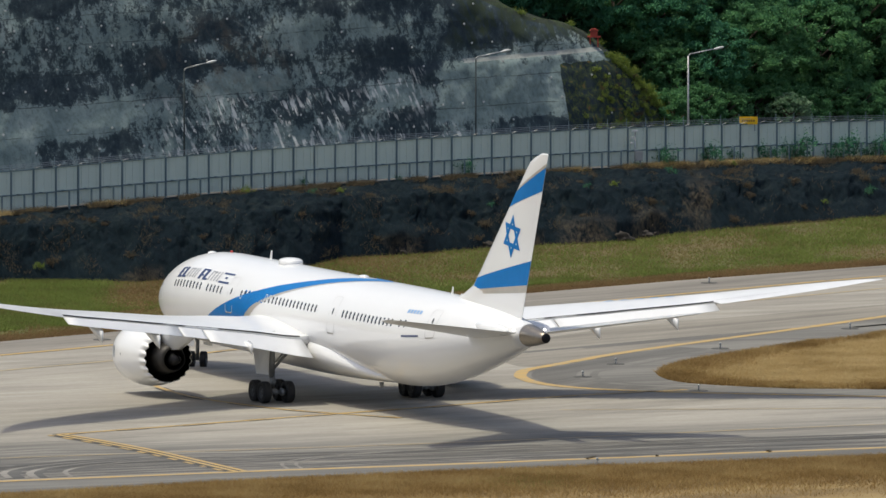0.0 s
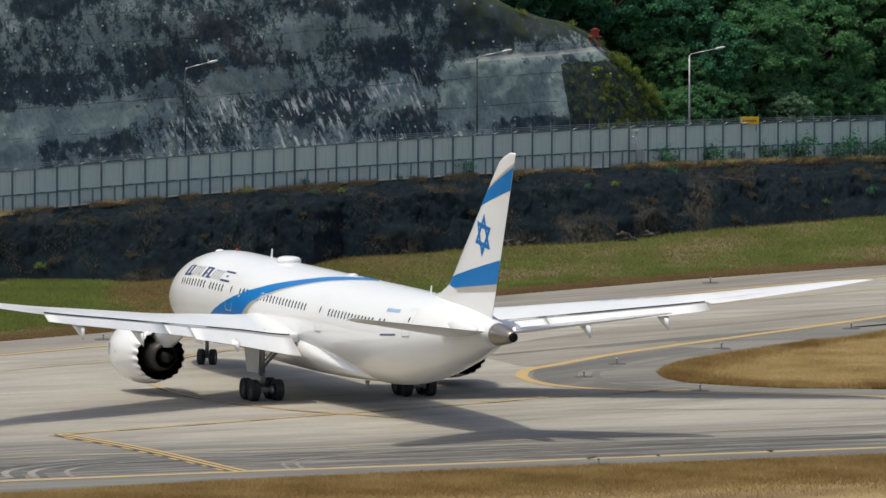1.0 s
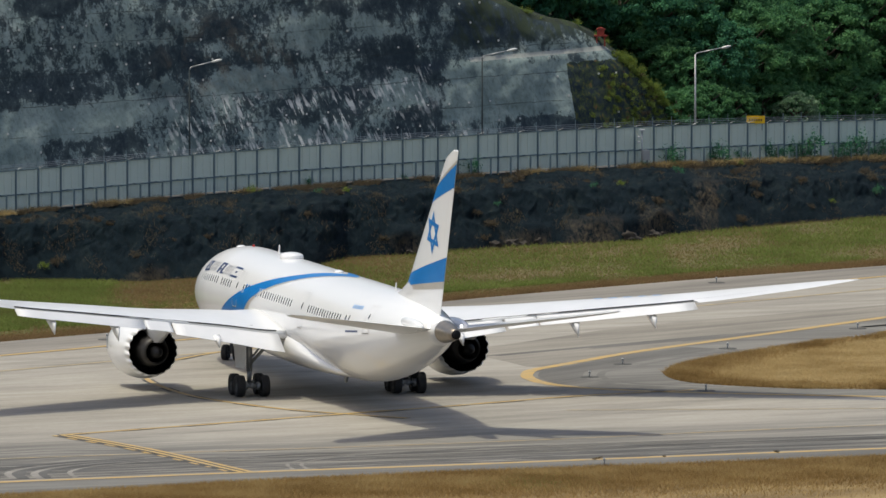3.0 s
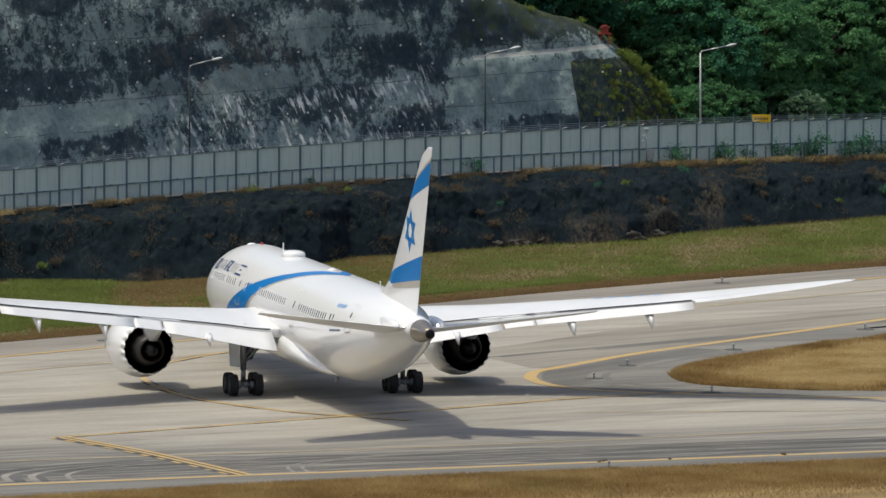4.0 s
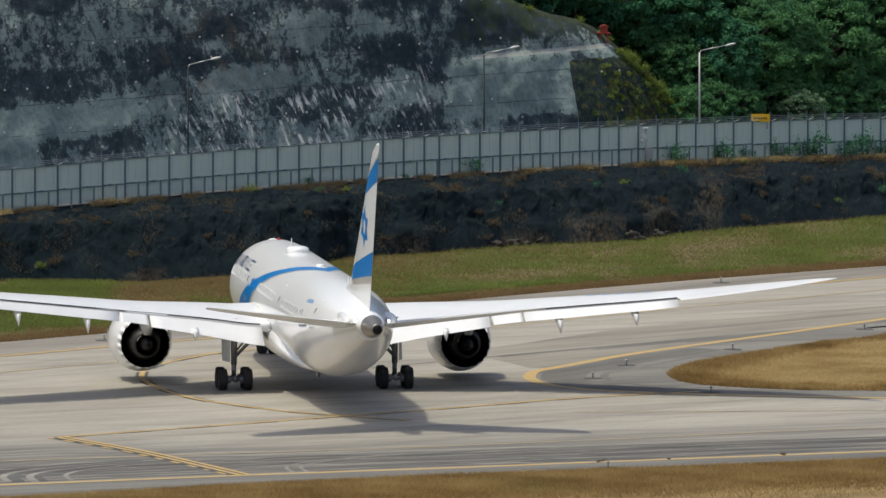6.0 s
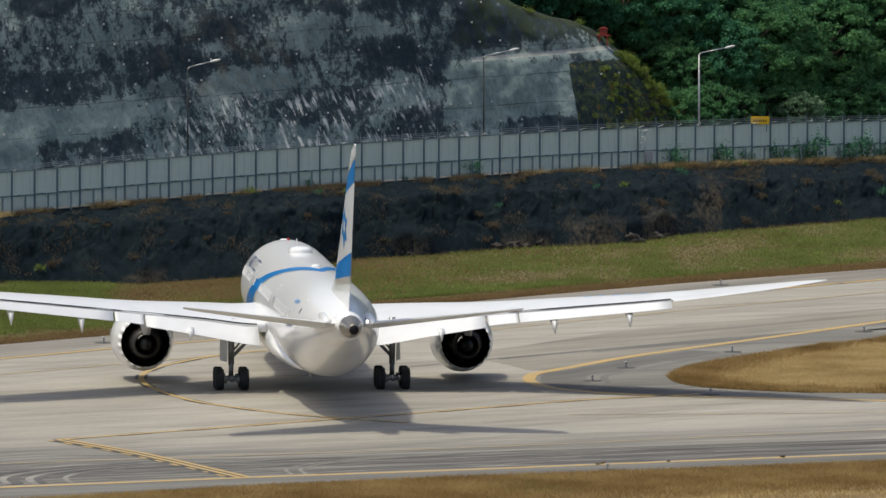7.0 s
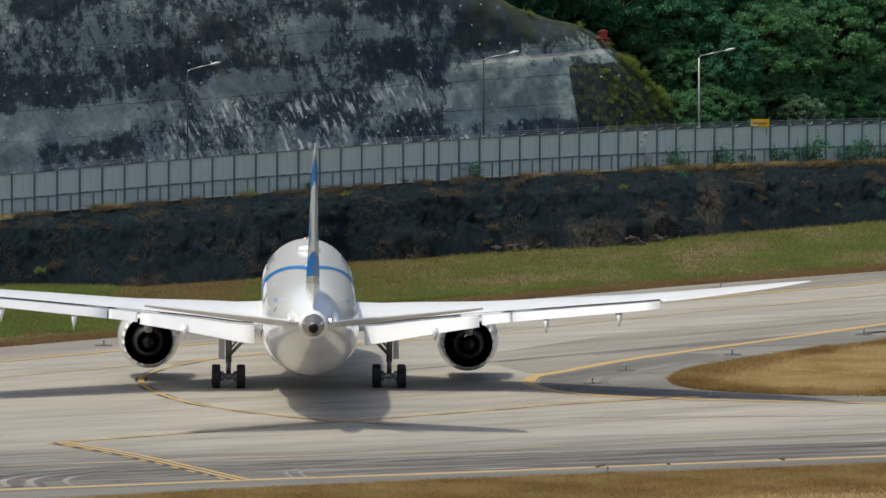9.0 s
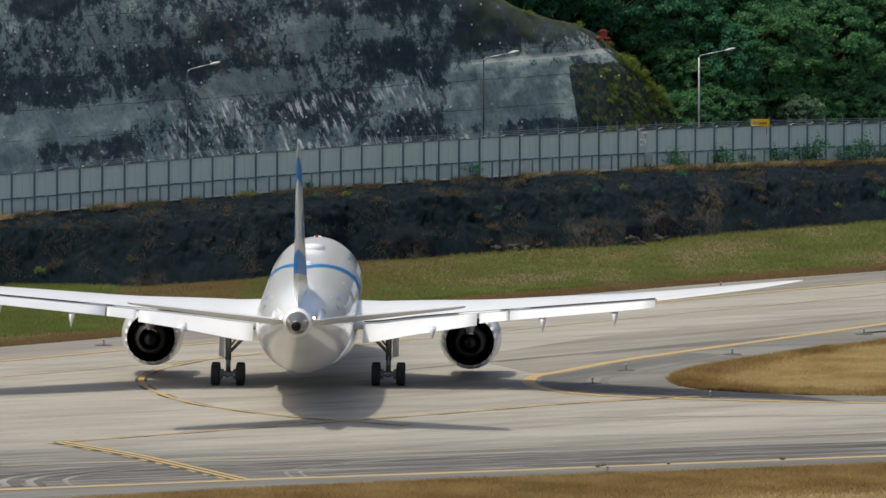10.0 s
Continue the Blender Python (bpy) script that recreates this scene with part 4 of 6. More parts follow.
bushes = [bush(1, 1.5, WEED, "yellow-green weedy bush on the slope"), bush(2, 1.3, LEAF, "thin green bush growing against the fence", 0.075, 300),
          bush(3, 0.9, WEED, "low dry weed clump", 0.07),
          bush(6, 0.9, TAN_BLADES, "dry brown root tuft on the burnt bank", 0.06, 420)]
rng = random.Random(4)
place = []
for q, s in ((-10.0, 0.55), (-3.2, 0.35), (1.75, 0.95), (16.4, 1.25), (17.0, 0.7), (19.9, 0.9), (20.1, 1.35), (22.1, 0.85), (24.5, 1.1), (25.1, 0.9), (26.5, 1.15), (27.1, 1.5), (29.4, 0.8), (30.2, 1.2), (31.3, 1.5), (32.4, 0.8), (33.2, 1.4), (34.2, 1.5)):
    place.append((1, q, fence_y(q) - 0.5, fence_z(q) - 0.15, s))
for q, s in ((-9.4, 0.7), (12.6, 0.35), (10.5, 0.3), (-7.3, 0.62), (-28, 0.05), (3.4, 0.2), (28.5, 0.1), (32, 0.15), (-2.2, 0.06), (17, 0.62)):
    y = toe(q) + (fence_y(q) - toe(q)) * s
    place.append((rng.choice([1, 2]), q, y - 0.4, bank_z(q, s) - 0.1, rng.uniform(0.3, 0.55)))
for _ in range(150):
    q = 10.2 + 7.6 * rng.random() ** 0.7
    z = 4.2 + (min(10.6, max(4.5, top_z(q))) - 4.2) * rng.random()
    place.append((rng.choice([0, 2, 2, 3]), q, cliff_y(q, z) - 0.05, z - 0.25, rng.uniform(0.22, 0.5)))
for k in range(44):
    q = 12.6 + 5.4 * k / 43 + rng.uniform(-0.1, 0.1)
    place.append((rng.choice([0, 0, 2]), q, cliff_y(q, top_z(q)) + 0.4, top_z(q) - 0.45 - rng.uniform(0, 0.5), rng.uniform(0.35, 0.62)))
for _ in range(46):
    q, s = rng.uniform(-33, 37), rng.uniform(0.02, 0.75) ** 1.3
    place.append((3, q, toe(q) + (fence_y(q) - toe(q)) * s - 0.4, bank_z(q, s) - 0.25, rng.uniform(0.35, 0.85)))
for _ in range(26):
    q = rng.uniform(1.5, 17)
    place.append((rng.choice([0, 2, 2]), q, cliff_y(q, top_z(q)) + 1.7, top_z(q) - 0.5, rng.uniform(0.2, 0.45)))
for n_, (k, q, y, z, s) in enumerate(place):
    m = pose(q, y, z, 0, 0, rng.uniform(0, 360)) @ Matrix.Scale(s, 4)
    o = copy_thing(bushes[k], m)
    o.scale = (s, s, s)
for k, (q, s) in enumerate(((-14, 0.9), (14.6, 0.95), (21.8, 0.9), (-20, 0.3))):
    bushes[k].matrix_basis = pose(q, toe(q) + (fence_y(q) - toe(q)) * s - 0.3, bank_z(q, s) - 0.1, 0, 0, 40 * k)
    bushes[k].scale = (0.4, 0.4, 0.4)


# ---- airliner ----
# Own space: x forward from between the main wheels, y to its left, z up from the ground.
Z0, NOSE = 4.68, 30.3
ST_A = [0, 0.25, 0.8, 1.8, 3.2, 5, 7, 9.5, 12, 40.95, 43.95, 46.95, 49.95, 52.95, 55.95, 57.95, 59.25]
f_hw = smooth_interp(ST_A, [0.02, 0.6, 1.08, 1.58, 2.06, 2.44, 2.69, 2.845, 2.885, 2.885, 2.84, 2.68, 2.38, 1.95, 1.40, 0.96, 0.66])
f_top = smooth_interp(ST_A, [-0.6, -0.08, 0.38, 0.98, 1.68, 2.28, 2.67, 2.91, 2.97, 2.97, 2.96, 2.93, 2.86, 2.72, 2.46, 2.2, 2.02])
f_bot = smooth_interp(ST_A, [-0.64, -1.16, -1.58, -2.02, -2.40, -2.68, -2.86, -2.96, -2.97, -2.97, -2.82, -2.40, -1.80, -1.06, -0.28, 0.34, 0.70])


def fus(X, th, off=0.0):
    """A point of the hull at station X and th degrees down from the crown, to the left when positive."""
    a = NOSE - X
    hw, t, b = f_hw(a), f_top(a), f_bot(a)
    c, h = (t + b) / 2, (t - b) / 2
    s, k = math.sin(radians(th)), math.cos(radians(th))
    n = Vector((0, s / hw, k / h)).normalized()
    return Vector((X, hw * s, Z0 + c + h * k)) + n * off


plane = tagged(new("airliner"), "white twin-engine airliner with blue stripes, taxiing on concrete", "airplane")
plane.rotation_mode = "QUATERNION"


def hull(a0, a1, name, mat, label, parent, n=72):
    rings = []
    m = max(3, int((a1 - a0) / 0.5))
    for i in range(m + 1):
        u = i / m
        a = a0 + (a1 - a0) * (u * u if a0 == 0 else u)
        rings.append([fus(NOSE - a, 360 * j / n) for j in range(n)])
    v, f = loft(rings)
    return mesh_object(name, v, f, mat, parent, label)


fuselage = hull(0, 59.25, "fuselage", WHITE, "glossy white painted fuselage", plane)
# exhaust pipe of the auxiliary engine
tip_x = NOSE - 59.25
cz = Z0 + (f_top(59.25) + f_bot(59.25)) / 2
v, f = loft([[(tip_x - dx, r * math.cos(a), cz + r * math.sin(a)) for a in [6.2832 * j / 28 for j in range(28)]]
             for dx, r in ((-0.1, 0.665), (0.0, 0.66), (0.6, 0.60), (1.3, 0.50), (2.0, 0.38), (2.5, 0.30), (2.52, 0.27), (2.2, 0.26))])
cone = mesh_object("tail_cone", v, f, TITAN, plane, "bare metal tail cone with an exhaust")
# black disc over the pipe end; its colour stands for the shade inside
v, f = loft([[(tip_x - dx, r * math.cos(a), cz + r * math.sin(a)) for a in [6.2832 * j / 28 for j in range(28)]] for dx, r in ((2.50, 0.272), (2.525, 0.268), (2.525, 0.01))])
mesh_object("exhaust_shade_disc", v, f, EXHAUST, cone, "flat black disc for the shade inside the exhaust")

# belly fairing
fb_x = [15.5, 13.5, 10, 6, 1, -3, -6.5, -9.5, -12.5]
fb_w = smooth_interp([-x for x in fb_x], [0.9, 1.9, 2.6, 2.9, 2.95, 2.86, 2.45, 1.8, 0.7])
fb_b = smooth_interp([-x for x in fb_x], [2.2, 1.85, 1.6, 1.48, 1.46, 1.52, 1.62, 1.74, 1.95])
fb_t = smooth_interp([-x for x in fb_x], [2.6, 3.3, 4.2, 4.6, 4.6, 4.3, 3.5, 2.7, 2.1])
rings = []
for i in range(61):
    q = -15.5 + 28 * i / 60
    w, b_, t_ = fb_w(q), fb_b(q), fb_t(q)
    ring = []
    for j in range(48):
        a = 6.2832 * j / 48
        c_, s_ = math.cos(a), math.sin(a)
        e = 1.0
        ring.append((-q, w * math.copysign(abs(c_) ** e, c_), (b_ + t_) / 2 + (t_ - b_) / 2 * math.copysign(abs(s_) ** e, s_)))
    rings.append(ring)
v, f = loft(rings)
mesh_object("belly_fairing", v, f, WHITE, plane, "white bulged belly fairing between the wings")


def decal(name, fn, nu, nv, mat, parent, label=""):
    """A painted field laid on the hull: fn(u, v) gives a point."""
    verts = [fn(i / nu, j / nv) for i in range(nu + 1) for j in range(nv + 1)]
    faces = [(i * (nv + 1) + j, (i + 1) * (nv + 1) + j, (i + 1) * (nv + 1) + j + 1, i * (nv + 1) + j + 1) for i in range(nu) for j in range(nv)]
    return mesh_object(name, verts, faces, mat, parent, label)


band_f = smooth_interp([0, 7, 32, 54, 79, 95, 114], [-4.9, -3.6, 1.2, 6.7, 12.5, 15.3, 17.9])
band_a = smooth_interp([0, 15, 39, 61, 84, 100, 114], [-7.6, -4.8, 0.4, 5.3, 9.2, 10.4, 10.8])
for side in (1, -1):
    decal("blue_swoosh", lambda u, w: fus(band_f(114 * u) + (band_a(114 * u) - band_f(114 * u)) * w, side * 114 * u, 0.010), 90, 10, BLUE, fuselage, "curved blue livery band")
    decal("silver_edge", lambda u, w: fus(band_a(8 + 106 * u) - w * (0.25 + 0.8 * u), side * (8 + 106 * u), 0.008), 80, 3, BEIGE, fuselage, "silver-beige edge of the band")

# cabin windows
WIN_TH = 70.0
win_xs = [22.9 - 0.6 * i for i in range(9)] + [16.9 - 0.6 * i for i in range(5)] + [11.0 - 0.6 * i for i in range(22)] + [-6.1 - 0.6 * i for i in range(14)] + [-15.1, -15.8]
for side in (1, -1):
    for X in win_xs:
        th_h = math.degrees(0.25 / 2.93)
        n = 12

        def loop(grow, off):
            pts = []
            for j in range(n):
                c_, s_ = math.cos(6.2832 * j / n), math.sin(6.2832 * j / n)
                pts.append(fus(X + 0.155 * grow * math.copysign(abs(c_) ** 0.6, c_), side * (WIN_TH - th_h * grow * math.copysign(abs(s_) ** 0.6, s_)), off))
            return pts
        pane = mesh_object("window", loop(1.0, 0.006), [tuple(range(n)) if side < 0 else tuple(range(n - 1, -1, -1))], GLASS_DARK, fuselage, "", False)
        v, f = loft([loop(1.3, 0.003), loop(1.1, 0.018), loop(1.0, 0.018), loop(0.98, 0.005)], True, False)
        mesh_object("surround", v, f, BLUE if 6.9 < X < 10.6 else WHITE, pane)


def outline(name, X0, X1, t0, t1, side, w, mat, parent, off=0.014, label=""):
    """A rounded frame drawn on the hull."""
    loops = []
    for grow in (0.0, w):
        pts = []
        rx, rt = abs(X1 - X0) / 2 + grow, abs(t1 - t0) / 2 + math.degrees(grow / 2.93)
        cx_, ct = (X0 + X1) / 2, (t0 + t1) / 2
        for j in range(40):
            a = 6.2832 * j / 40
            c_, s_ = math.cos(a), math.sin(a)
            pts.append(fus(cx_ + rx * math.copysign(abs(c_) ** 0.25, c_), side * (ct + rt * math.copysign(abs(s_) ** 0.25, s_)), off))
        loops.append(pts)
    v, f = loft(loops, True, False)
    return mesh_object(name, v, f, mat, parent, label)


for side in (1, -1):
    for X, t0, t1 in ((12.75, 50, 94), (-4.45, 50, 94), (-19.3, 46, 88), (26.4, 52, 92)):
        d = outline("door", X - 0.55, X + 0.55, t0, t1, side, 0.05, SEAM, fuselage, label="white cabin door with a thin grey outline")
        mesh_object("door_window", [fus(X + 0.09 * math.cos(k), side * ((t0 + t1) / 2 - 3 - 4.5 * math.sin(k)), 0.018) for k in [0.5236 * j for j in range(12)]],
                    [tuple(range(12))], GLASS_DARK, d, "small dark door window", False)
        decal("door_sill", lambda u, w: fus(X - 0.5 + u, side * (t1 + 0.6 + 0.9 * w), 0.02), 4, 1, TITAN, d, "bare metal door sill")

# titles as slanted plain bars
lean = 0.35
for side in (1, -1):
    strokes = [(X, 0.42, NAVY, 0.0, 1.0) for X in (22.75, 21.9, 18.9, 18.1)]
    strokes += [(X, 0.18, GREYPAINT, 0.05, 0.95) for X in (21.0, 20.5, 20.0, 19.6, 17.2, 16.7, 16.2, 15.7)]
    for X, w_, mat, v0, v1 in strokes:
        T = lambda v: 46.5 + 15.0 * v
        decal("title_bar", lambda u, w: fus(X - w_ * u + lean * (v0 + (v1 - v0) * w) * 0.8, side * T(v0 + (v1 - v0) * w), 0.014), 3, 3, mat, fuselage)
    # bars joining the strokes and the two stripes at the end of the title
    for X, ln, v0, v1, mat in ((22.75, 0.75, 0.0, 0.16, NAVY), (22.75, 0.6, 0.42, 0.56, NAVY), (22.75, 0.75, 0.84, 1.0, NAVY), (21.9, 0.8, 0.84, 1.0, NAVY), (18.9, 0.8, 0.0, 0.16, NAVY), (18.9, 0.7, 0.55, 0.68, NAVY),
                               (18.1, 0.8, 0.84, 1.0, NAVY), (20.9, 0.7, 0.08, 0.2, GREYPAINT), (17.1, 0.7, 0.08, 0.2, GREYPAINT), (15.25, 1.75, 0.0, 0.17, NAVY), (15.25, 1.75, 0.83, 1.0, NAVY), (14.6, 0.4, 0.42, 0.58, NAVY)):
        decal("title_bar", lambda u, w: fus(X - ln * u + lean * (v0 + (v1 - v0) * w) * 0.8, side * (46.5 + 15.0 * (v0 + (v1 - v0) * w)), 0.0165), 5, 2, mat, fuselage)
    for k in range(5):
        decal("registration_bar", lambda u, w: fus(-15.4 - 0.42 * k - 0.3 * u, side * (50 + 5.5 * w), 0.014), 2, 2, PALEBLUE, fuselage)
    decal("type_bar", lambda u, w: fus(-15.6 - 2.3 * u, side * (84.6 + 2.4 * w), 0.014), 6, 1, NAVY, fuselage, "dark illegible small lettering bar")

# things on the crown
bm = bmesh.new()
bmesh.ops.create_uvsphere(bm, u_segments=28, v_segments=14, radius=1.0)
for vv in bm.verts:
    vv.co.z = math.copysign(abs(vv.co.z) ** 0.55, vv.co.z)
bmesh.ops.transform(bm, matrix=Matrix.Translation((9.6, 0, 7.66)) @ Matrix.Diagonal((1.0, 0.72, 0.34, 1)), verts=bm.verts)
part("satellite_dome", bm, WHITE, plane, "white satellite antenna dome on the crown", True)
for X, h, l_ in ((13.0, 0.62, 0.34), (-16.9, 0.5, 0.3), (-18.3, 0.22, 0.3)):
    b0 = fus(X, 0)
    bm = bmesh.new()
    box(bm, X, 0, b0.z + h / 2 - 0.05, l_, 0.05, h, None, 0.015)
    for vv in bm.verts:
        if vv.co.z > b0.z + h * 0.4:
            vv.co.x = X - 0.12 + (vv.co.x - X) * 0.45
    part("blade_antenna", bm, WHITE, plane, "white blade antenna")
for X, sx in ((-2.6, 0.55), (23.2, 0.25)):
    b0 = fus(X, 0)
    bm = bmesh.new()
    bmesh.ops.create_uvsphere(bm, u_segments=14, v_segments=8, radius=1.0)
    bmesh.ops.transform(bm, matrix=Matrix.Translation((X, 0, b0.z)) @ Matrix.Diagonal((sx, 0.3, 0.13, 1)), verts=bm.verts)
    part("antenna_blister", bm, WHITE, plane, "low white antenna blister", True)
bm = bmesh.new()
bmesh.ops.create_uvsphere(bm, u_segments=14, v_segments=10, radius=0.10)
bmesh.ops.transform(bm, matrix=Matrix.Translation((19.8, 0, fus(19.8, 0).z + 0.04)), verts=bm.verts)
part("beacon", bm, BEACON, plane, "red anti-collision beacon", True)
bm = bmesh.new()
rod(bm, (-7.2, 0.6, 1.62), (-7.2, 0.6, 1.30), 0.16, 0.10, 8)
part("drain_mast", bm, STEEL, plane, "dark drain mast under the belly")


def foil(xle, xte, y, z, tc, dz_te=0.0, upto=1.0, n=17, z_flat=0.35):
    """A wing section ring from leading edge back to a share of its chord."""
    up, lo = [], []
    for i in range(n):
        s = upto * (1 - math.cos(math.pi * i / (n - 1))) / 2
        t = 5 * tc * (0.2969 * math.sqrt(s) - 0.126 * s - 0.3516 * s * s + 0.2843 * s**3 - 0.1036 * s**4)
        c = (xle - xte)
        zc = z + dz_te * s
        up.append((xle - c * s, y, zc + t * c))
        lo.append((xle - c * s, y, zc - t * c * z_flat * 1.6))
    return up + lo[::-1][:-1]


# wing stations: y, leading edge x, full trailing edge x, z of the fixed trailing edge
WG = [(2.4, 9.7, -2.9, 3.62), (3.3, 9.1, -3.0, 3.66), (6.8, 6.6, -3.3, 4.15), (10.4, 4.0, -3.7, 4.62), (15.5, 0.65, -5.9, 5.28), (21.2, -3.1, -8.3, 6.0), (25.4, -6.1, -10.0, 6.68), (27.4, -8.0, -11.0, 7.05), (28.9, -10.2, -12.0, 7.4), (29.9, -12.3, -12.9, 7.66)]
w_le = smooth_interp([w[0] for w in WG], [w[1] for w in WG])
w_te = smooth_interp([w[0] for w in WG], [w[2] for w in WG])
w_z = smooth_interp([w[0] for w in WG], [w[3] for w in WG])


def flap_share(y):
    return 0.81 if y < 10.4 else 0.83 - 0.02 * (y - 10.4) / 11


def z_up(y):
    """Height of the upper skin where the fixed wing ends."""
    c, s = w_le(y) - w_te(y), flap_share(y)
    tc = float(np.interp(y, [2.4, 10.4, 21, 29.9], [0.125, 0.10, 0.085, 0.07]))
    return w_z(y) + c * 5 * tc * (0.2969 * math.sqrt(s) - 0.126 * s - 0.3516 * s * s + 0.2843 * s**3 - 0.1036 * s**4)


def wing(side):
    rings = []
    ys = [2.4, 3.3, 4.5, 6, 7.5, 9, 10.4, 12, 14, 16, 18, 20, 21.19, 21.21, 22.5, 24, 25.4, 26.4, 27.4, 28.2, 28.9, 29.5, 29.9]
    for y in ys:
        le, te = w_le(y), w_te(y)
        tc = float(np.interp(y, [2.4, 10.4, 21, 29.9], [0.125, 0.10, 0.085, 0.07]))
        rise = 0.035 * (le - te) * float(np.interp(y, [2.4, 12, 29.9], [1.0, 0.55, 0.2]))
        sh = flap_share(y) if y < 21.2 else 0.985
        rings.append(foil(le, te, side * y, w_z(y) + rise, tc, -rise / sh, sh))
    v, f = loft(rings)
    if side < 0:
        f = [k[::-1] for k in f]
    w = mesh_object("wing", v, f, WING, plane, "light grey swept wing")

    def flap(y0, y1, defl, name, label, gap=0.10, chord=None, mat=WING):
        rr = []
        m = 8
        for i in range(m + 1):
            y = y0 + (y1 - y0) * i / m
            le, te = w_le(y), w_te(y)
            ch = (chord(y) if chord else (1 - flap_share(y)) * (le - te) * 1.0)
            hx = le - flap_share(y) * (le - te) - 0.06
            hz = z_up(y) - 0.03 - 0.086 * ch
            d = radians(defl)
            ring = []
            for q in foil(0, -ch, 0, 0, 0.15, 0, 1.0, 11, 0.3):
                ring.append((hx + q[0] * math.cos(d) + q[2] * math.sin(d), side * y, hz + q[0] * math.sin(d) + q[2] * math.cos(d)))
            rr.append(ring)
        v, f = loft(rr)
        if side < 0:
            f = [k[::-1] for k in f]
        return mesh_object(name, v, f, mat, w, label)

    flap(3.35, 10.3, 24, "inboard_flap", "white lowered inboard flap")
    flap(10.45, 12.2, 22, "flaperon", "white drooped flaperon")
    flap(12.3, 21.1, 22, "outboard_flap", "white lowered outboard flap")
    # black strip painting the shade in the slot ahead of the flaps
    sl_v = []
    for i in range(40):
        y = 3.4 + 17.7 * i / 39
        le, te = w_le(y), w_te(y)
        x1 = le - flap_share(y) * (le - te)
        for dx, dz in ((0.01, 0.034), (-0.03, -0.045)):
            sl_v.append((x1 + dx, side * y, z_up(y) + dz))
    sl_f = [(2 * i, 2 * i + 1, 2 * i + 3, 2 * i + 2) for i in range(39)]
    mesh_object("flap_slot_shade", sl_v, sl_f, SLOT_SHADE, w, "thin black strip for the shade in the slot ahead of the flaps")
    # registration on the upper skin of the right wing, as plain bars
    for k in range(5 if side < 0 else 0):
        y0 = 16.4 + 0.8 * k

        def skin(u, q):
            y = y0 + 0.45 * u
            c, sh = w_le(y) - w_te(y), 0.16 + 0.10 * q
            tc = float(np.interp(y, [2.4, 10.4, 21, 29.9], [0.125, 0.10, 0.085, 0.07]))
            rise = 0.035 * c * float(np.interp(y, [2.4, 12, 29.9], [1.0, 0.55, 0.2]))
            t = 5 * tc * (0.2969 * math.sqrt(sh) - 0.126 * sh - 0.3516 * sh * sh + 0.2843 * sh**3 - 0.1036 * sh**4)
            return (w_le(y) - c * sh, side * y, w_z(y) + rise - rise * sh / flap_share(y) + t * c + 0.02)
        decal("wing_bar", skin, 3, 6, PALEBLUE, w, "pale blue plain lettering bar")
    # aileron seam
    av = []
    for i in range(12):
        y = 21.3 + 4.0 * i / 11
        le, te = w_le(y), w_te(y)
        for s in (0.74, 0.755):
            t = 0.035 * (le - te) * (1 - s) * 2.4
            av.append((le - s * (le - te), side * y, w_z(y) + 0.055 * (le - te) * 0.3 * (1 - s) + t + 0.012))
    mesh_object("aileron_seam", av, [(2 * i, 2 * i + 1, 2 * i + 3, 2 * i + 2) for i in range(11)], SEAM, w, "thin aileron hinge seam")
    # flap track fairings
    for y, ln in ((7.6, 1.0), (14.3, 1.25), (18.65, 1.15)):
        le, te = w_le(y), w_te(y)
        rr = []
        for u, w_, dn in ((0.0, 0.02, 0.03), (0.15, 0.12, 0.22), (0.4, 0.20, 0.42), (0.65, 0.22, 0.62), (0.85, 0.17, 0.80), (0.97, 0.08, 0.92), (1.0, 0.02, 0.96)):
            x, zt = te + 2.6 * ln * (1 - u) - 0.25 * ln, z_up(y) - 0.30 - 0.42 * u
            low_ = zt - dn * 0.62 * ln
            rr.append([(x, side * y - w_, zt), (x, side * y - w_ * 0.9, zt * 0.5 + low_ * 0.5), (x, side * y - w_ * 0.35, low_), (x, side * y + w_ * 0.35, low_), (x, side * y + w_ * 0.9, zt * 0.5 + low_ * 0.5), (x, side * y + w_, zt)])
        bm = bmesh.new()
        v, f = loft(rr)
        bv_ = [bm.verts.new(p) for p in v]
        for k in f:
            bm.faces.new([bv_[a] for a in k])
        part("flap_fairing", bm, WHITE, w, "pointed flap track fairing", True)
    return w


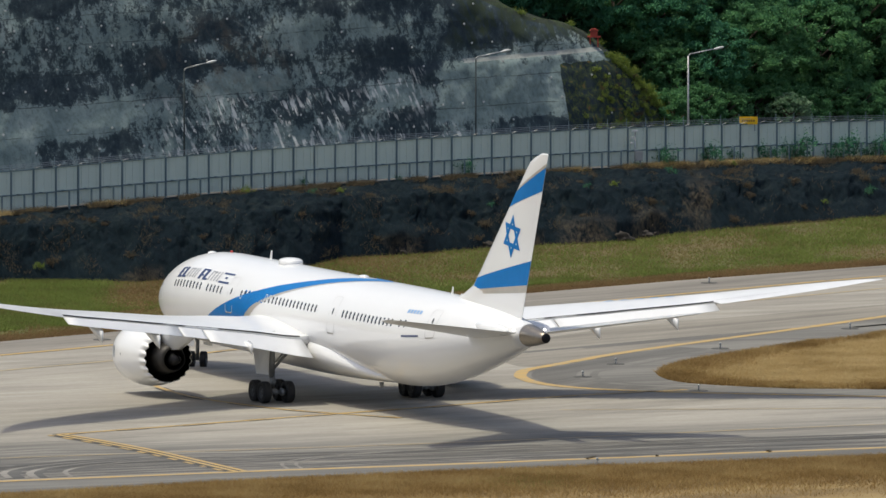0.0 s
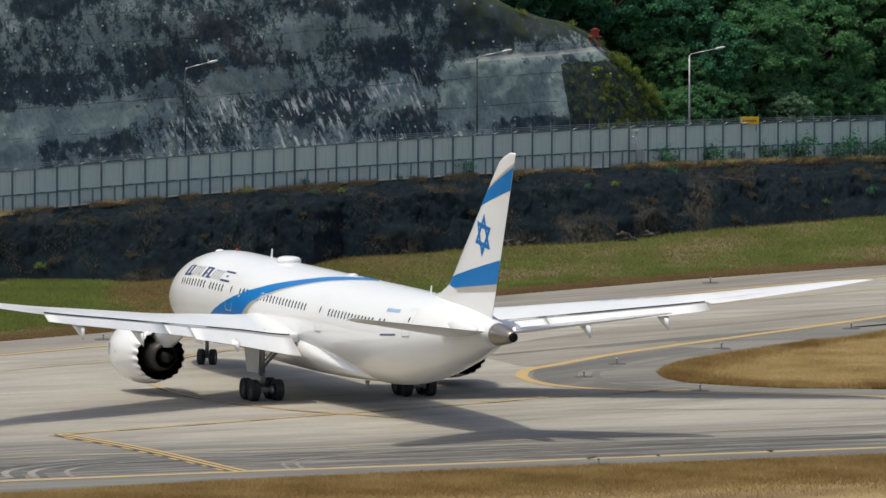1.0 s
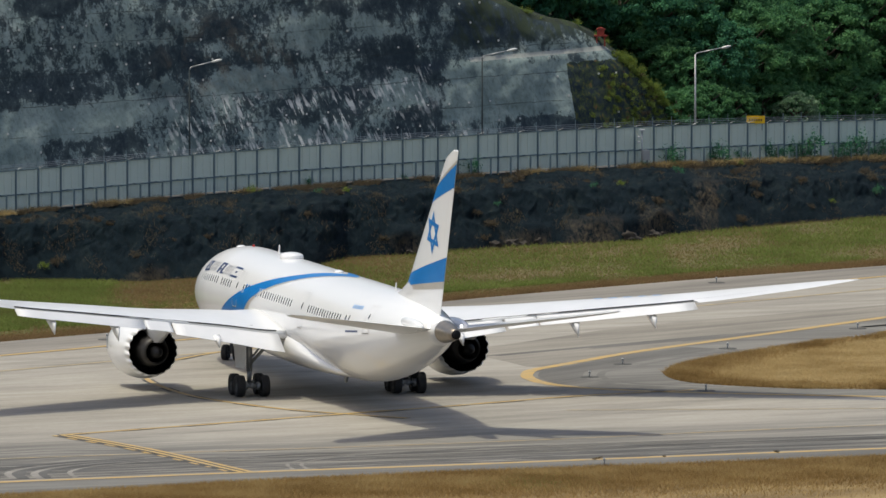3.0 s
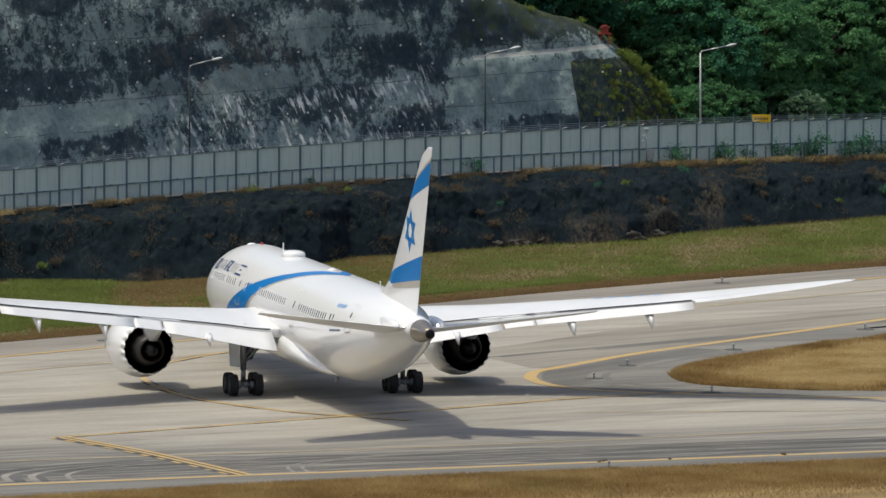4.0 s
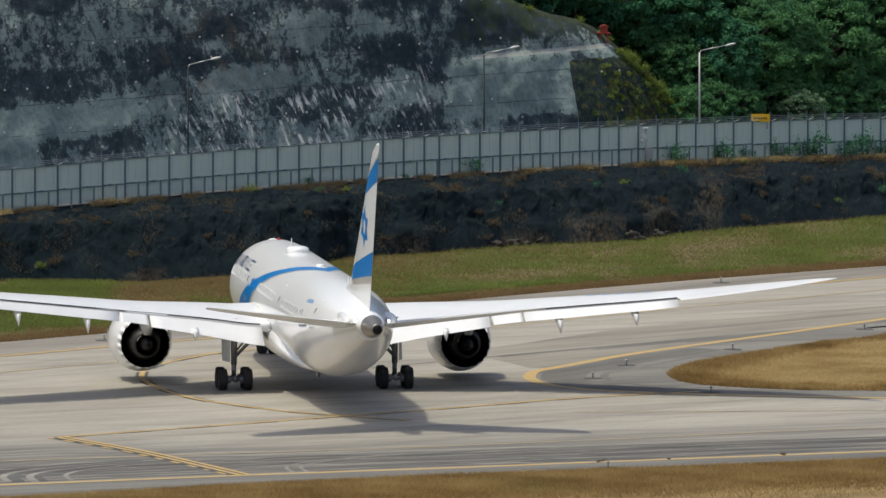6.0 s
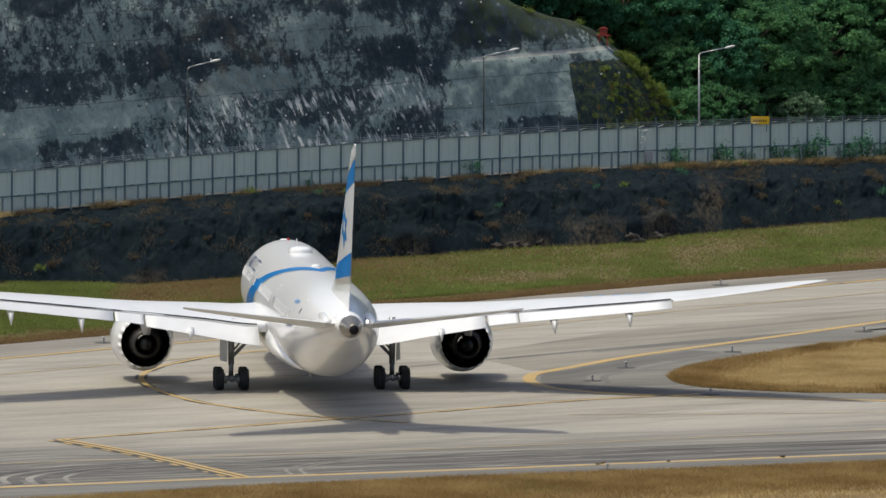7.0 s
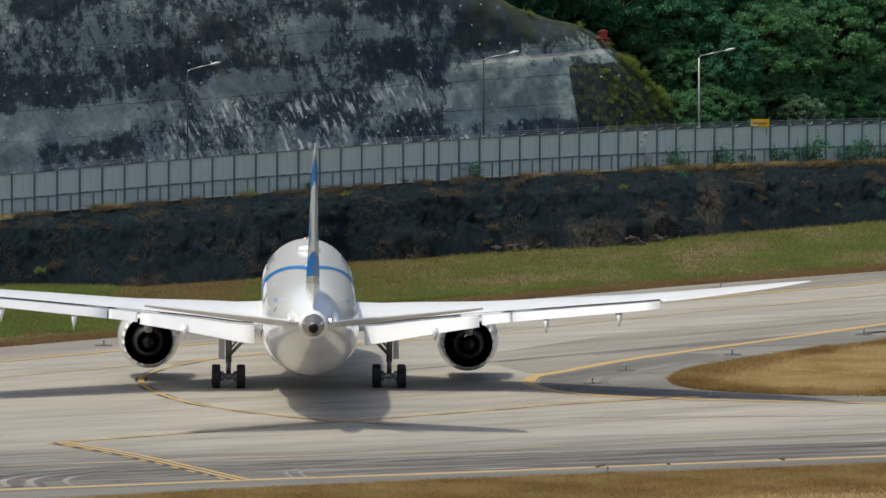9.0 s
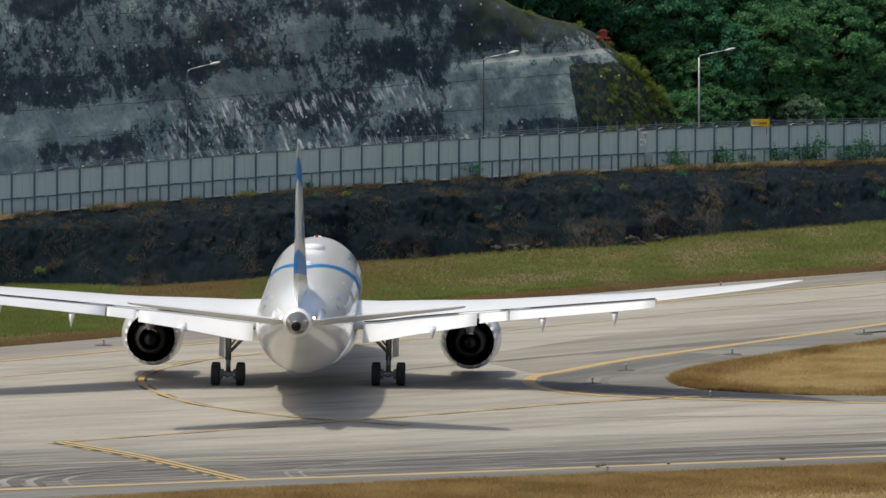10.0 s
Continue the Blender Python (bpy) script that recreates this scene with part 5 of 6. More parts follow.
def engine(side):
    EY, EZ, X0 = side * 9.83, 2.36, 4.75
    n = 144
    prof = [(9.95, 1.52), (10.1, 1.62), (10.05, 1.70), (9.75, 1.79), (9.1, 1.88), (8.3, 1.93), (7.4, 1.91), (6.5, 1.81), (5.7, 1.67)]

    def ring(x, r, drop=0.0):
        return [(x, EY + r * math.sin(6.2832 * j / n), EZ - drop + r * math.cos(6.2832 * j / n) * 1.0) for j in range(n)]

    def teeth(x, r, depth):
        out = []
        for j in range(n):
            u = (j * 20 / n) % 1.0
            k = abs(2 * u - 1) ** 1.25
            out.append((x - depth * (1 - k) * 1.0 + depth * 0.2, EY + r * math.sin(6.2832 * j / n), EZ + r * math.cos(6.2832 * j / n)))
        return out
    rings = [ring(x, r) for x, r in prof] + [teeth(X0 + 0.22, 1.52, 0.40), teeth(X0 + 0.23, 1.485, 0.39)]
    v, f = loft(rings, True, False)
    e = mesh_object("engine", v, f, WHITE, plane, "white nacelle with a saw-tooth rear edge")
    v, f = loft([ring(9.95, 1.52), ring(9.6, 1.42), ring(8.9, 1.42), ring(8.9, 0.2)], True, False)
    mesh_object("intake_duct", v, f, STEEL, e, "grey engine intake duct")
    inner = [teeth(X0 + 0.24, 1.47, 0.38), ring(5.9, 1.56), ring(7.2, 1.58), ring(7.2, 0.9)]
    v, f = loft(inner, True, False)
    mesh_object("fan_duct", v, f, EXHAUST, e, "black inside of the fan duct")
    v, f = loft([ring(7.2, 1.12), ring(5.6, 1.08), ring(4.4, 0.88), ring(3.7, 0.70), ring(3.72, 0.66), ring(5.0, 0.60)], True, False)
    mesh_object("core_cowl", v, f, CORE, e, "dark burnt core cowl")
    v, f = loft([ring(5.0, 0.46), ring(3.9, 0.42), ring(3.2, 0.25), ring(2.85, 0.03)], True, True)
    mesh_object("exhaust_plug", v, f, EXHAUST, e, "dark exhaust plug")
    # pylon
    rr = []
    for x, z0_, z1_, w_ in ((9.0, 4.0, 4.25, 0.10), (7.8, 3.6, 4.5, 0.26), (6.0, 3.3, 4.55, 0.32), (4.5, 2.9, 4.6, 0.32), (3.0, 3.0, 4.5, 0.26), (1.2, 3.6, 4.4, 0.14), (0.2, 4.0, 4.3, 0.04)):
        rr.append([(x, EY + w_, z1_), (x, EY + w_ * 1.1, (z0_ + z1_) / 2), (x, EY + w_ * 0.7, z0_), (x, EY - w_ * 0.7, z0_), (x, EY - w_ * 1.1, (z0_ + z1_) / 2), (x, EY - w_, z1_)])
    v, f = loft(rr)
    mesh_object("pylon", v, f, WING, e, "light grey engine pylon")
    for sy in (1, -1):
        bm = bmesh.new()
        box(bm, 8.0, EY + sy * 1.915, EZ + 0.05, 0.16, 0.02, 0.16, None, 0.005)
        part("cowl_marking", bm, GREYPAINT, e, "small grey cowl marking")
    bm = bmesh.new()
    box(bm, 9.3, EY + 1.87 * side, EZ + 0.15, 0.22, 0.03, 0.75, None, 0.008)
    part("maker_bar", bm, GREYPAINT, e, "grey illegible lettering bar")
    return e


def stabiliser(side):
    rings = []
    for i in range(13):
        u = i / 12
        y = 0.9 + (9.85 - 0.9) * u
        le, te = -23.2 + (-29.7 + 23.2) * u, -29.2 + (-31.7 + 29.2) * u
        if u == 1:
            le -= 0.5
        dz = 0.12 * (le - te)
        rings.append(foil(le, te, side * y, 6.22 + 1.12 * u - dz, 0.085, dz, 1.0, 15, 0.4))
    v, f = loft(rings)
    if side < 0:
        f = [k[::-1] for k in f]
    s = mesh_object("stabiliser", v, f, WING, plane, "light grey horizontal stabiliser")
    sv = []
    for i in range(10):
        u = 0.12 + 0.84 * i / 9
        y = 0.9 + 8.95 * u
        le, te = -23.2 - 6.5 * u, -29.2 - 2.5 * u
        for q in (0.72, 0.735):
            sv.append((le - q * (le - te), side * y, 6.22 + 1.12 * u - 0.12 * (le - te) * (1 - q) + 0.038 * (le - te) * (1 - q) * 1.9 + 0.02))
    mesh_object("elevator_seam", sv, [(2 * i, 2 * i + 1, 2 * i + 3, 2 * i + 2) for i in range(9)], SEAM, s, "thin elevator seam")
    bm = bmesh.new()
    bmesh.ops.create_uvsphere(bm, u_segments=18, v_segments=12, radius=1.0)
    bmesh.ops.transform(bm, matrix=Matrix.Translation((-26.4, side * 1.35, 6.3)) @ Matrix.Diagonal((2.6, 0.3, 0.36, 1)), verts=bm.verts)
    part("root_fairing", bm, WHITE, s, "white fairing at the stabiliser root", True)
    bm = bmesh.new()
    bmesh.ops.create_uvsphere(bm, u_segments=12, v_segments=8, radius=0.085)
    bmesh.ops.transform(bm, matrix=Matrix.Translation((-28.9, side * 0.98, 6.35)), verts=bm.verts)
    part("tail_light", bm, LAMPGLASS, s, "small glowing white tail light", True)


def fin_le(z):
    return -20.2 - (z - 8.14) * 1.075


def fin_te(z):
    return -27.85 - (z - 7.0) * 0.384


def fin_half(X, z):
    le, te = fin_le(z), fin_te(z)
    s = min(1, max(0, (le - X) / (le - te)))
    return 5 * 0.095 * (le - te) * (0.2969 * math.sqrt(s) - 0.126 * s - 0.3516 * s * s + 0.2843 * s**3 - 0.1036 * s**4)


rings = []
for z in [6.6, 7.2, 7.8, 8.4, 9.2, 10, 11, 12, 13, 14, 15, 15.8, 16.2, 16.5, 16.7, 16.8]:
    le, te = fin_le(z), fin_te(z)
    if z < 8.6:
        le += (8.6 - z) ** 2 * 1.4
    if z > 16:
        le -= ((z - 16) / 0.8) ** 2 * 1.2
    up, lo = [], []
    for i in range(17):
        s = (1 - math.cos(math.pi * i / 16)) / 2
        t = 5 * 0.095 * min(le - te, 9) * (0.2969 * math.sqrt(s) - 0.126 * s - 0.3516 * s * s + 0.2843 * s**3 - 0.1036 * s**4) * (1.0 if z < 16.5 else 0.8)
        up.append((le - (le - te) * s, t, z))
        lo.append((le - (le - te) * s, -t, z))
    rings.append(up + lo[::-1][1:-1])
v, f = loft(rings)
fin = mesh_object("fin", v, f, WHITE, plane, "white tail fin with blue bands and a six-pointed star")


def fin_field(name, za, zb, mat, side, off, label):
    """A band across the fin between two sloping lines z(x)."""
    def fn(u, w):
        za0, zb0 = za(-25), zb(-25)
        z = za0 + (zb0 - za0) * w
        for _ in range(12):
            X = fin_le(z) - 0.02 + (fin_te(z) + 0.03 - fin_le(z) + 0.02) * u
            z = za(X) + (zb(X) - za(X)) * w
        X = fin_le(z) - 0.02 + (fin_te(z) + 0.03 - fin_le(z) + 0.02) * u
        return (X, side * (fin_half(X, z) + off), z)
    return decal(name, fn, 26, 6, mat, fin, label)


def zline(a, b, bow=0.0):
    return lambda X: a[1] + (b[1] - a[1]) * (X - a[0]) / (b[0] - a[0]) + bow * (X - a[0]) * (X - b[0])


for side in (1, -1):
    fin_field("upper_band", zline((-31.5, 16.08), (-26.4, 14.07)), zline((-30.9, 14.62), (-25.7, 13.29)), BLUE, side, 0.012, "upper blue band of the fin")
    fin_field("upper_edge", zline((-31.6, 16.33), (-26.5, 14.2)), zline((-31.5, 16.09), (-26.4, 14.08)), BEIGE, side, 0.012, "silver edge above the upper band")
    fin_field("lower_band", zline((-29.2, 10.41), (-21.4, 8.9)), zline((-28.6, 8.95), (-20.4, 8.12)), BLUE, side, 0.012, "lower blue band of the fin")
    fin_field("lower_edge", zline((-28.6, 8.94), (-20.4, 8.11)), zline((-28.4, 8.5), (-21.5, 7.95)), BEIGE, side, 0.012, "silver edge below the lower band")
    sv, sf = [], []
    cx_, cz_, R6, tilt = -26.72, 11.70, 1.31, radians(-7.5)
    for tri in (0, 1):
        P = [(cx_ - R6 * math.sin(a + tilt * -1), cz_ + R6 * math.cos(a + tilt * -1)) for a in [radians(120 * j + 60 * tri) for j in range(3)]]
        Q = [(cx_ - R6 * 0.62 * math.sin(a + tilt * -1), cz_ + R6 * 0.62 * math.cos(a + tilt * -1)) for a in [radians(120 * j + 60 * tri) for j in range(3)]]
        for j in range(3):
            a, b, c, d = P[j], P[(j + 1) % 3], Q[(j + 1) % 3], Q[j]
            m = 10
            k0 = len(sv)
            for i in range(m + 1):
                u = i / m
                for (p, q) in (((a[0] + (b[0] - a[0]) * u), (a[1] + (b[1] - a[1]) * u)), ((d[0] + (c[0] - d[0]) * u), (d[1] + (c[1] - d[1]) * u))):
                    sv.append((p, side * (fin_half(p, q) + 0.014 + 0.004 * tri), q))
            for i in range(m):
                sf.append((k0 + 2 * i, k0 + 2 * i + 2, k0 + 2 * i + 3, k0 + 2 * i + 1))
    mesh_object("star", sv, sf, BLUE, fin, "blue outlined six-pointed star", False)

for side in (1, -1):
    wing(side)
    engine(side)
    stabiliser(side)


def wheel_mesh(r, w):
    """Tyre and hub profiles turned about the axle (y)."""
    pt = [(r * 0.55, -w * 0.42), (r * 0.80, -w * 0.5), (r * 0.93, -w * 0.47), (r * 0.99, -w * 0.32), (r, -w * 0.1), (r * 0.985, -w * 0.08), (r * 0.985, -w * 0.04), (r, -w * 0.02),
          (r, w * 0.02), (r * 0.985, w * 0.04), (r * 0.985, w * 0.08), (r, w * 0.1), (r * 0.99, w * 0.32), (r * 0.93, w * 0.47), (r * 0.80, w * 0.5), (r * 0.55, w * 0.42)]
    n = 36
    rings = [[(q * math.cos(6.2832 * j / n), y, q * math.sin(6.2832 * j / n)) for j in range(n)] for q, y in pt]
    tyre = loft(rings, True, False)
    ph = [(0.02, -w * 0.36), (r * 0.2, -w * 0.38), (r * 0.22, -w * 0.2), (r * 0.48, -w * 0.22), (r * 0.56, -w * 0.43), (r * 0.56, w * 0.43), (r * 0.48, w * 0.22), (r * 0.22, w * 0.2), (r * 0.2, w * 0.38), (0.02, w * 0.36)]
    rings = [[(q * math.cos(6.2832 * j / n), y, q * math.sin(6.2832 * j / n)) for j in range(n)] for q, y in ph]
    return tyre, loft(rings, True, False)


WHEELS = []


def wheels(gear, spots, r, w):
    (tv, tf), (hv_, hf_) = wheel_mesh(r, w)
    for x, y in spots:
        wh = mesh_object("wheel", [(a, b, c) for a, b, c in tv], tf, RUBBER, gear, "black rubber tyre")
        wh.location = (x, y, r)
        mesh_object("hub", hv_, hf_, HUB, wh, "dark metal wheel hub")
        WHEELS.append((wh, x, y, r))


def main_gear(side):
    y = side * 4.9
    bm = bmesh.new()
    rod(bm, (0, y, 0.72), (0.0, y, 1.7), 0.15, 0.15, 16)
    rod(bm, (0, y, 1.5), (0.1, y, 4.3), 0.18, 0.21, 16)
    rod(bm, (-0.85, y, 0.66), (0.85, y, 0.66), 0.17, 0.17, 12)
    for x in (-0.73, 0.73):
        rod(bm, (x, y - 0.8, 0.66), (x, y + 0.8, 0.66), 0.11, 0.11, 12)
        for d in (-0.42, 0.42):
            rod(bm, (x, y + d - 0.12, 0.66), (x, y + d + 0.12, 0.66), 0.24, 0.24, 14)
    g_ = part("main_gear", bm, STEEL, plane, "dark steel main landing gear", True)
    bm = bmesh.new()
    rod(bm, (0.05, y, 1.9), (0.1, y - side * 1.75, 3.7), 0.10, 0.10, 10)
    rod(bm, (-0.1, y - side * 0.15, 2.4), (-0.4, y - side * 1.1, 3.6), 0.06, 0.06, 8)
    rod(bm, (0.0, y, 1.9), (1.6, y, 3.7), 0.09, 0.09, 10)
    part("side_brace", bm, STEEL, g_, "diagonal steel side brace", True)
    bm = bmesh.new()
    rod(bm, (-0.18, y, 1.75), (-0.55, y, 1.30), 0.06, 0.05, 8)
    rod(bm, (-0.55, y, 1.30), (-0.2, y, 0.85), 0.06, 0.05, 8)
    part("torque_link", bm, STEEL, g_, "jointed torque link", True)
    bm = bmesh.new()
    turn = Matrix.Translation((0.85, y + side * 0.42, 0)) @ Matrix.Rotation(radians(8 * side), 4, "Z")
    box(bm, 0, 0, 2.75, 2.3, 0.06, 2.2, turn, 0.02)
    for vv in bm.verts:
        if vv.co.z < 2.2:
            vv.co.x = 0.55 + (vv.co.x - 0.85) * 0.5
    part("gear_door", bm, WING, g_, "pale grey gear door panel")
    g_.location = (0, 0, -side * 0.05)
    wheels(g_, [(x, y + d) for x in (-0.73, 0.73) for d in (-0.76, 0.76)], 0.66, 0.53)


def nose_gear():
    X = 25.66
    bm = bmesh.new()
    rod(bm, (X, 0, 0.5), (X + 0.05, 0, 2.6), 0.11, 0.14, 14)
    ax = Vector((math.cos(radians(90 - 30)), math.sin(radians(90 - 30)), 0))
    rod(bm, Vector((X, 0, 0.5)) - ax * 0.55, Vector((X, 0, 0.5)) + ax * 0.55, 0.08, 0.08, 10)
    rod(bm, (X, 0, 1.5), (X + 1.3, 0, 2.5), 0.07, 0.07, 8)
    g_ = part("nose_gear", bm, STEEL, plane, "dark steel nose landing gear", True)
    for d in (-1, 1):
        bm = bmesh.new()
        box(bm, X - 0.2, d * 0.62, 1.75, 1.6, 0.04, 0.75, None, 0.015)
        part("nose_gear_door", bm, WHITE, g_, "white nose gear door")
    (tv, tf), (hv_, hf_) = wheel_mesh(0.51, 0.40)
    for d in (-0.38, 0.38):
        wh = mesh_object("wheel", tv, tf, RUBBER, g_, "black rubber tyre")
        mesh_object("hub", hv_, hf_, HUB, wh, "dark metal wheel hub")
        q = Vector((X, 0, 0.51)) + ax * d
        wh.matrix_basis = Matrix.Translation(q) @ Matrix.Rotation(radians(-30), 4, "Z")
        NOSE_WHEELS.append((wh, q))


NOSE_WHEELS = []
main_gear(1)
main_gear(-1)
nose_gear()


# ---- fence and street furniture ----
fence = tagged(new("fence"), "grey-green sheet metal security fence on top of the bank", "fence", kind="structure")
PITCH, FH = 2.25, 2.78
SHORT, START = 51, 2.107  # one narrow bay
marks, run, nxt = [], 0.0, START
for i in range(len(fence_c) - 1):
    d = (fence_c[i + 1] - fence_c[i])
    while d.length > 1e-6 and run + d.length >= nxt:
        q = fence_c[i] + d * ((nxt - run) / d.length)
        marks.append((q, math.atan2(d.y, d.x)))
        nxt += PITCH if len(marks) != SHORT else 1.63
    run += d.length
marks = [m for m in marks if -52 < m[0].x < 62]

bm = bmesh.new()
for k in range(6):
    box(bm, (k + 0.5) * PITCH / 6, -0.012 if k % 2 else 0.012, FH / 2 + 0.1, PITCH / 6 - 0.012, 0.03, FH - 0.06)
panel0 = part("panel", bm, PANEL, fence)
bm = bmesh.new()
box(bm, 0, -0.05, FH / 2 + 0.05, 0.13, 0.13, FH + 0.25, None, 0.015)
post0 = part("post", bm, POST, fence)
bm = bmesh.new()
box(bm, PITCH / 2, -0.06, FH * 0.42, PITCH, 0.05, 0.09)
box(bm, PITCH / 2, -0.03, FH + 0.09, PITCH, 0.07, 0.06)
rail0 = part("rail", bm, POST, fence)
bm = bmesh.new()
box(bm, 0.62, -0.75, 0.25, 0.11, 0.11, 1.9, None, 0.012)
box(bm, 0.62, -0.38, 1.2, 0.09, 0.75, 0.09)
brace0 = part("brace", bm, POST, fence)
bm = bmesh.new()
rod(bm, (0, 0, FH + 0.1), (0.38, -0.3, FH + 0.30), 0.024, 0.016, 6)
arm0 = part("wire_arm", bm, GALV, fence)
bm = bmesh.new()
rod(bm, (0, 0.06, FH), (0, 0.06, FH + 0.85), 0.028, 0.022, 6)
rod0 = part("wire_post", bm, POST, fence)
rng = random.Random(9)
for i, (q, a) in enumerate(marks):
    base = Matrix.Translation((q.x, q.y, fence_z(q.x) - 0.02)) @ Matrix.Rotation(a, 4, "Z")
    bay = (marks[i + 1][0] - q).length / PITCH if i + 1 < len(marks) else 1.0
    for src in (panel0, post0, rail0, brace0, arm0, rod0):
        o = src
        if i:
            o = src.copy()
            scene.collection.objects.link(o)
        o.matrix_basis = base @ pose(0, rng.uniform(-0.01, 0.01), 0, 0, rng.uniform(-0.2, 0.2), 0) @ Matrix.Diagonal((bay if src in (panel0, rail0) else 1, 1, 1, 1))
for k in range(3):
    wv, wf = [], []
    for i, (q, a) in enumerate(marks):
        c_, s_ = math.cos(a), math.sin(a)
        lx, ly, z = 0.14 * (k + 1), -0.107 * (k + 1), fence_z(q.x) + FH + 0.1 + 0.135 * (k + 1)
        p = (q.x + lx * c_ - ly * s_, q.y + lx * s_ + ly * c_)
        for dy, dz in ((0, 0.012), (-0.012, -0.008), (0.012, -0.008)):
            wv.append((p[0], p[1] + dy, z + dz))
    for i in range(len(marks) - 1):
        for j in range(3):
            wf.append((3 * i + j, 3 * i + (j + 1) % 3, 3 * i + 3 + (j + 1) % 3, 3 * i + 3 + j))
    mesh_object("barbed_wire", wv, wf, GALV, fence, "thin barbed wire strand", False)


def street_lamp(q, dy, top, arm, label, mat=None):
    y = fence_y(q) + dy
    t = tagged(new("street_lamp"), label, "lamp", "lamps along the perimeter road")
    t.location = (q, y, fence_z(q))
    h = top - fence_z(q)
    bm = bmesh.new()
    rod(bm, (0, 0, -0.1), (0, 0, h - 0.55), 0.07 if mat else 0.09, 0.05 if mat else 0.065, 12)
    part("pole", bm, mat or GALV, t, "tapered galvanised pole", True)
    bm = bmesh.new()
    rod(bm, (0, 0, h - 0.6), (0.12, -0.02, h - 0.42), 0.06, 0.05, 8)
    rod(bm, (0.12, -0.02, h - 0.42), (arm - 0.3, -0.1, h - 0.02), 0.05, 0.04, 8)
    part("arm", bm, GALV, t, "slanting lamp arm", True)
    bm = bmesh.new()
    bmesh.ops.create_uvsphere(bm, u_segments=14, v_segments=8, radius=1)
    bmesh.ops.transform(bm, matrix=Matrix.Translation((arm, -0.1, h + 0.04)) @ Matrix.Rotation(radians(-13), 4, "Y") @ Matrix.Diagonal((0.42, 0.16, 0.10, 1)), verts=bm.verts)
    part("lamp_head", bm, CAMBOX, t, "pale unlit lamp head", True)
    return t


street_lamp(18.57, 6, 12.1, 2.3, "tall galvanised street lamp before the trees")
street_lamp(2.43, 6, 12.95, 2.2, "weathered street lamp before the concrete cliff", OLD_POLE)
street_lamp(-18.6, 6, 13.5, 1.95, "weathered street lamp before the concrete cliff", OLD_POLE)

# yellow sign above the fence
q = 23.1
t = tagged(new("sign"), "yellow sign board with dark illegible lettering on the fence", "sign")
t.location = (q, fence_y(q) - 0.15, fence_z(q) + FH)
bm = bmesh.new()
box(bm, 0, 0, 0.36, 1.42, 0.05, 0.58, None, 0.015)
part("board", bm, SIGN_Y, t)
for x in (-0.5, 0.5):
    bm = bmesh.new()
    box(bm, x, 0.05, 0.0, 0.07, 0.07, 0.9)
    part("bracket", bm, POST, t)
bm = bmesh.new()
for k in range(6):
    box(bm, -0.43 + 0.172 * k, -0.03, 0.34, 0.11, 0.012, 0.16)
part("lettering_bars", bm, SIGN_T, t, "dark illegible lettering bars")

# camera mast in front of the fence
q = 14.35
t = tagged(new("camera_mast"), "grey camera mast with housings and a control box", "camera")
t.location = (q, fence_y(q) - 0.9, fence_z(q) - 0.25)
bm = bmesh.new()
rod(bm, (0, 0, -0.2), (0, 0, 2.95), 0.07, 0.05, 10)
part("pole", bm, GALV, t, "", True)
for z, x in ((2.95, 0.0), (2.45, -0.22), (2.05, -0.25)):
    bm = bmesh.new()
    box(bm, x, -0.1, z, 0.42 if z > 2.9 else 0.22, 0.3, 0.16, None, 0.03)
    part("camera_housing", bm, CAMBOX, t, "pale camera housing")
bm = bmesh.new()
box(bm, 0.3, -0.12, 1.1, 0.55, 0.3, 0.75, None, 0.03)
part("control_box", bm, GALV, t, "grey control box")
bm = bmesh.new()
box(bm, 0.2, -0.1, 0.1, 1.1, 0.8, 0.12, None, 0.02)
part("footing", bm, CAMBOX, t, "concrete footing")

# small red shrine on the shoulder of the cliff
q = 11.5
zt = 12.35
t = tagged(new("shrine"), "small red wooden shrine on the cliff shoulder", "shrine")
t.location = (q, cliff_y(q, zt) + 0.6, zt - 0.1)
for x in (-0.3, 0.3):
    for y in (-0.25, 0.25):
        bm = bmesh.new()
        box(bm, x, y, 0.05, 0.09, 0.09, 0.8)
        part("stilt", bm, RED, t)
bm = bmesh.new()
box(bm, 0, 0, 0.45, 1.0, 0.75, 0.1, None, 0.02)
part("platform", bm, RED, t)
bm = bmesh.new()
box(bm, 0, 0, 0.7, 0.55, 0.45, 0.42, None, 0.02)
part("cabin", bm, RED, t)
bm = bmesh.new()
box(bm, 0, 0, 1.0, 0.72, 0.6, 0.16)
for vv in bm.verts:
    if vv.co.z > 1.0:
        vv.co.x *= 0.35
part("roof", bm, RED, t, "red pitched roof")

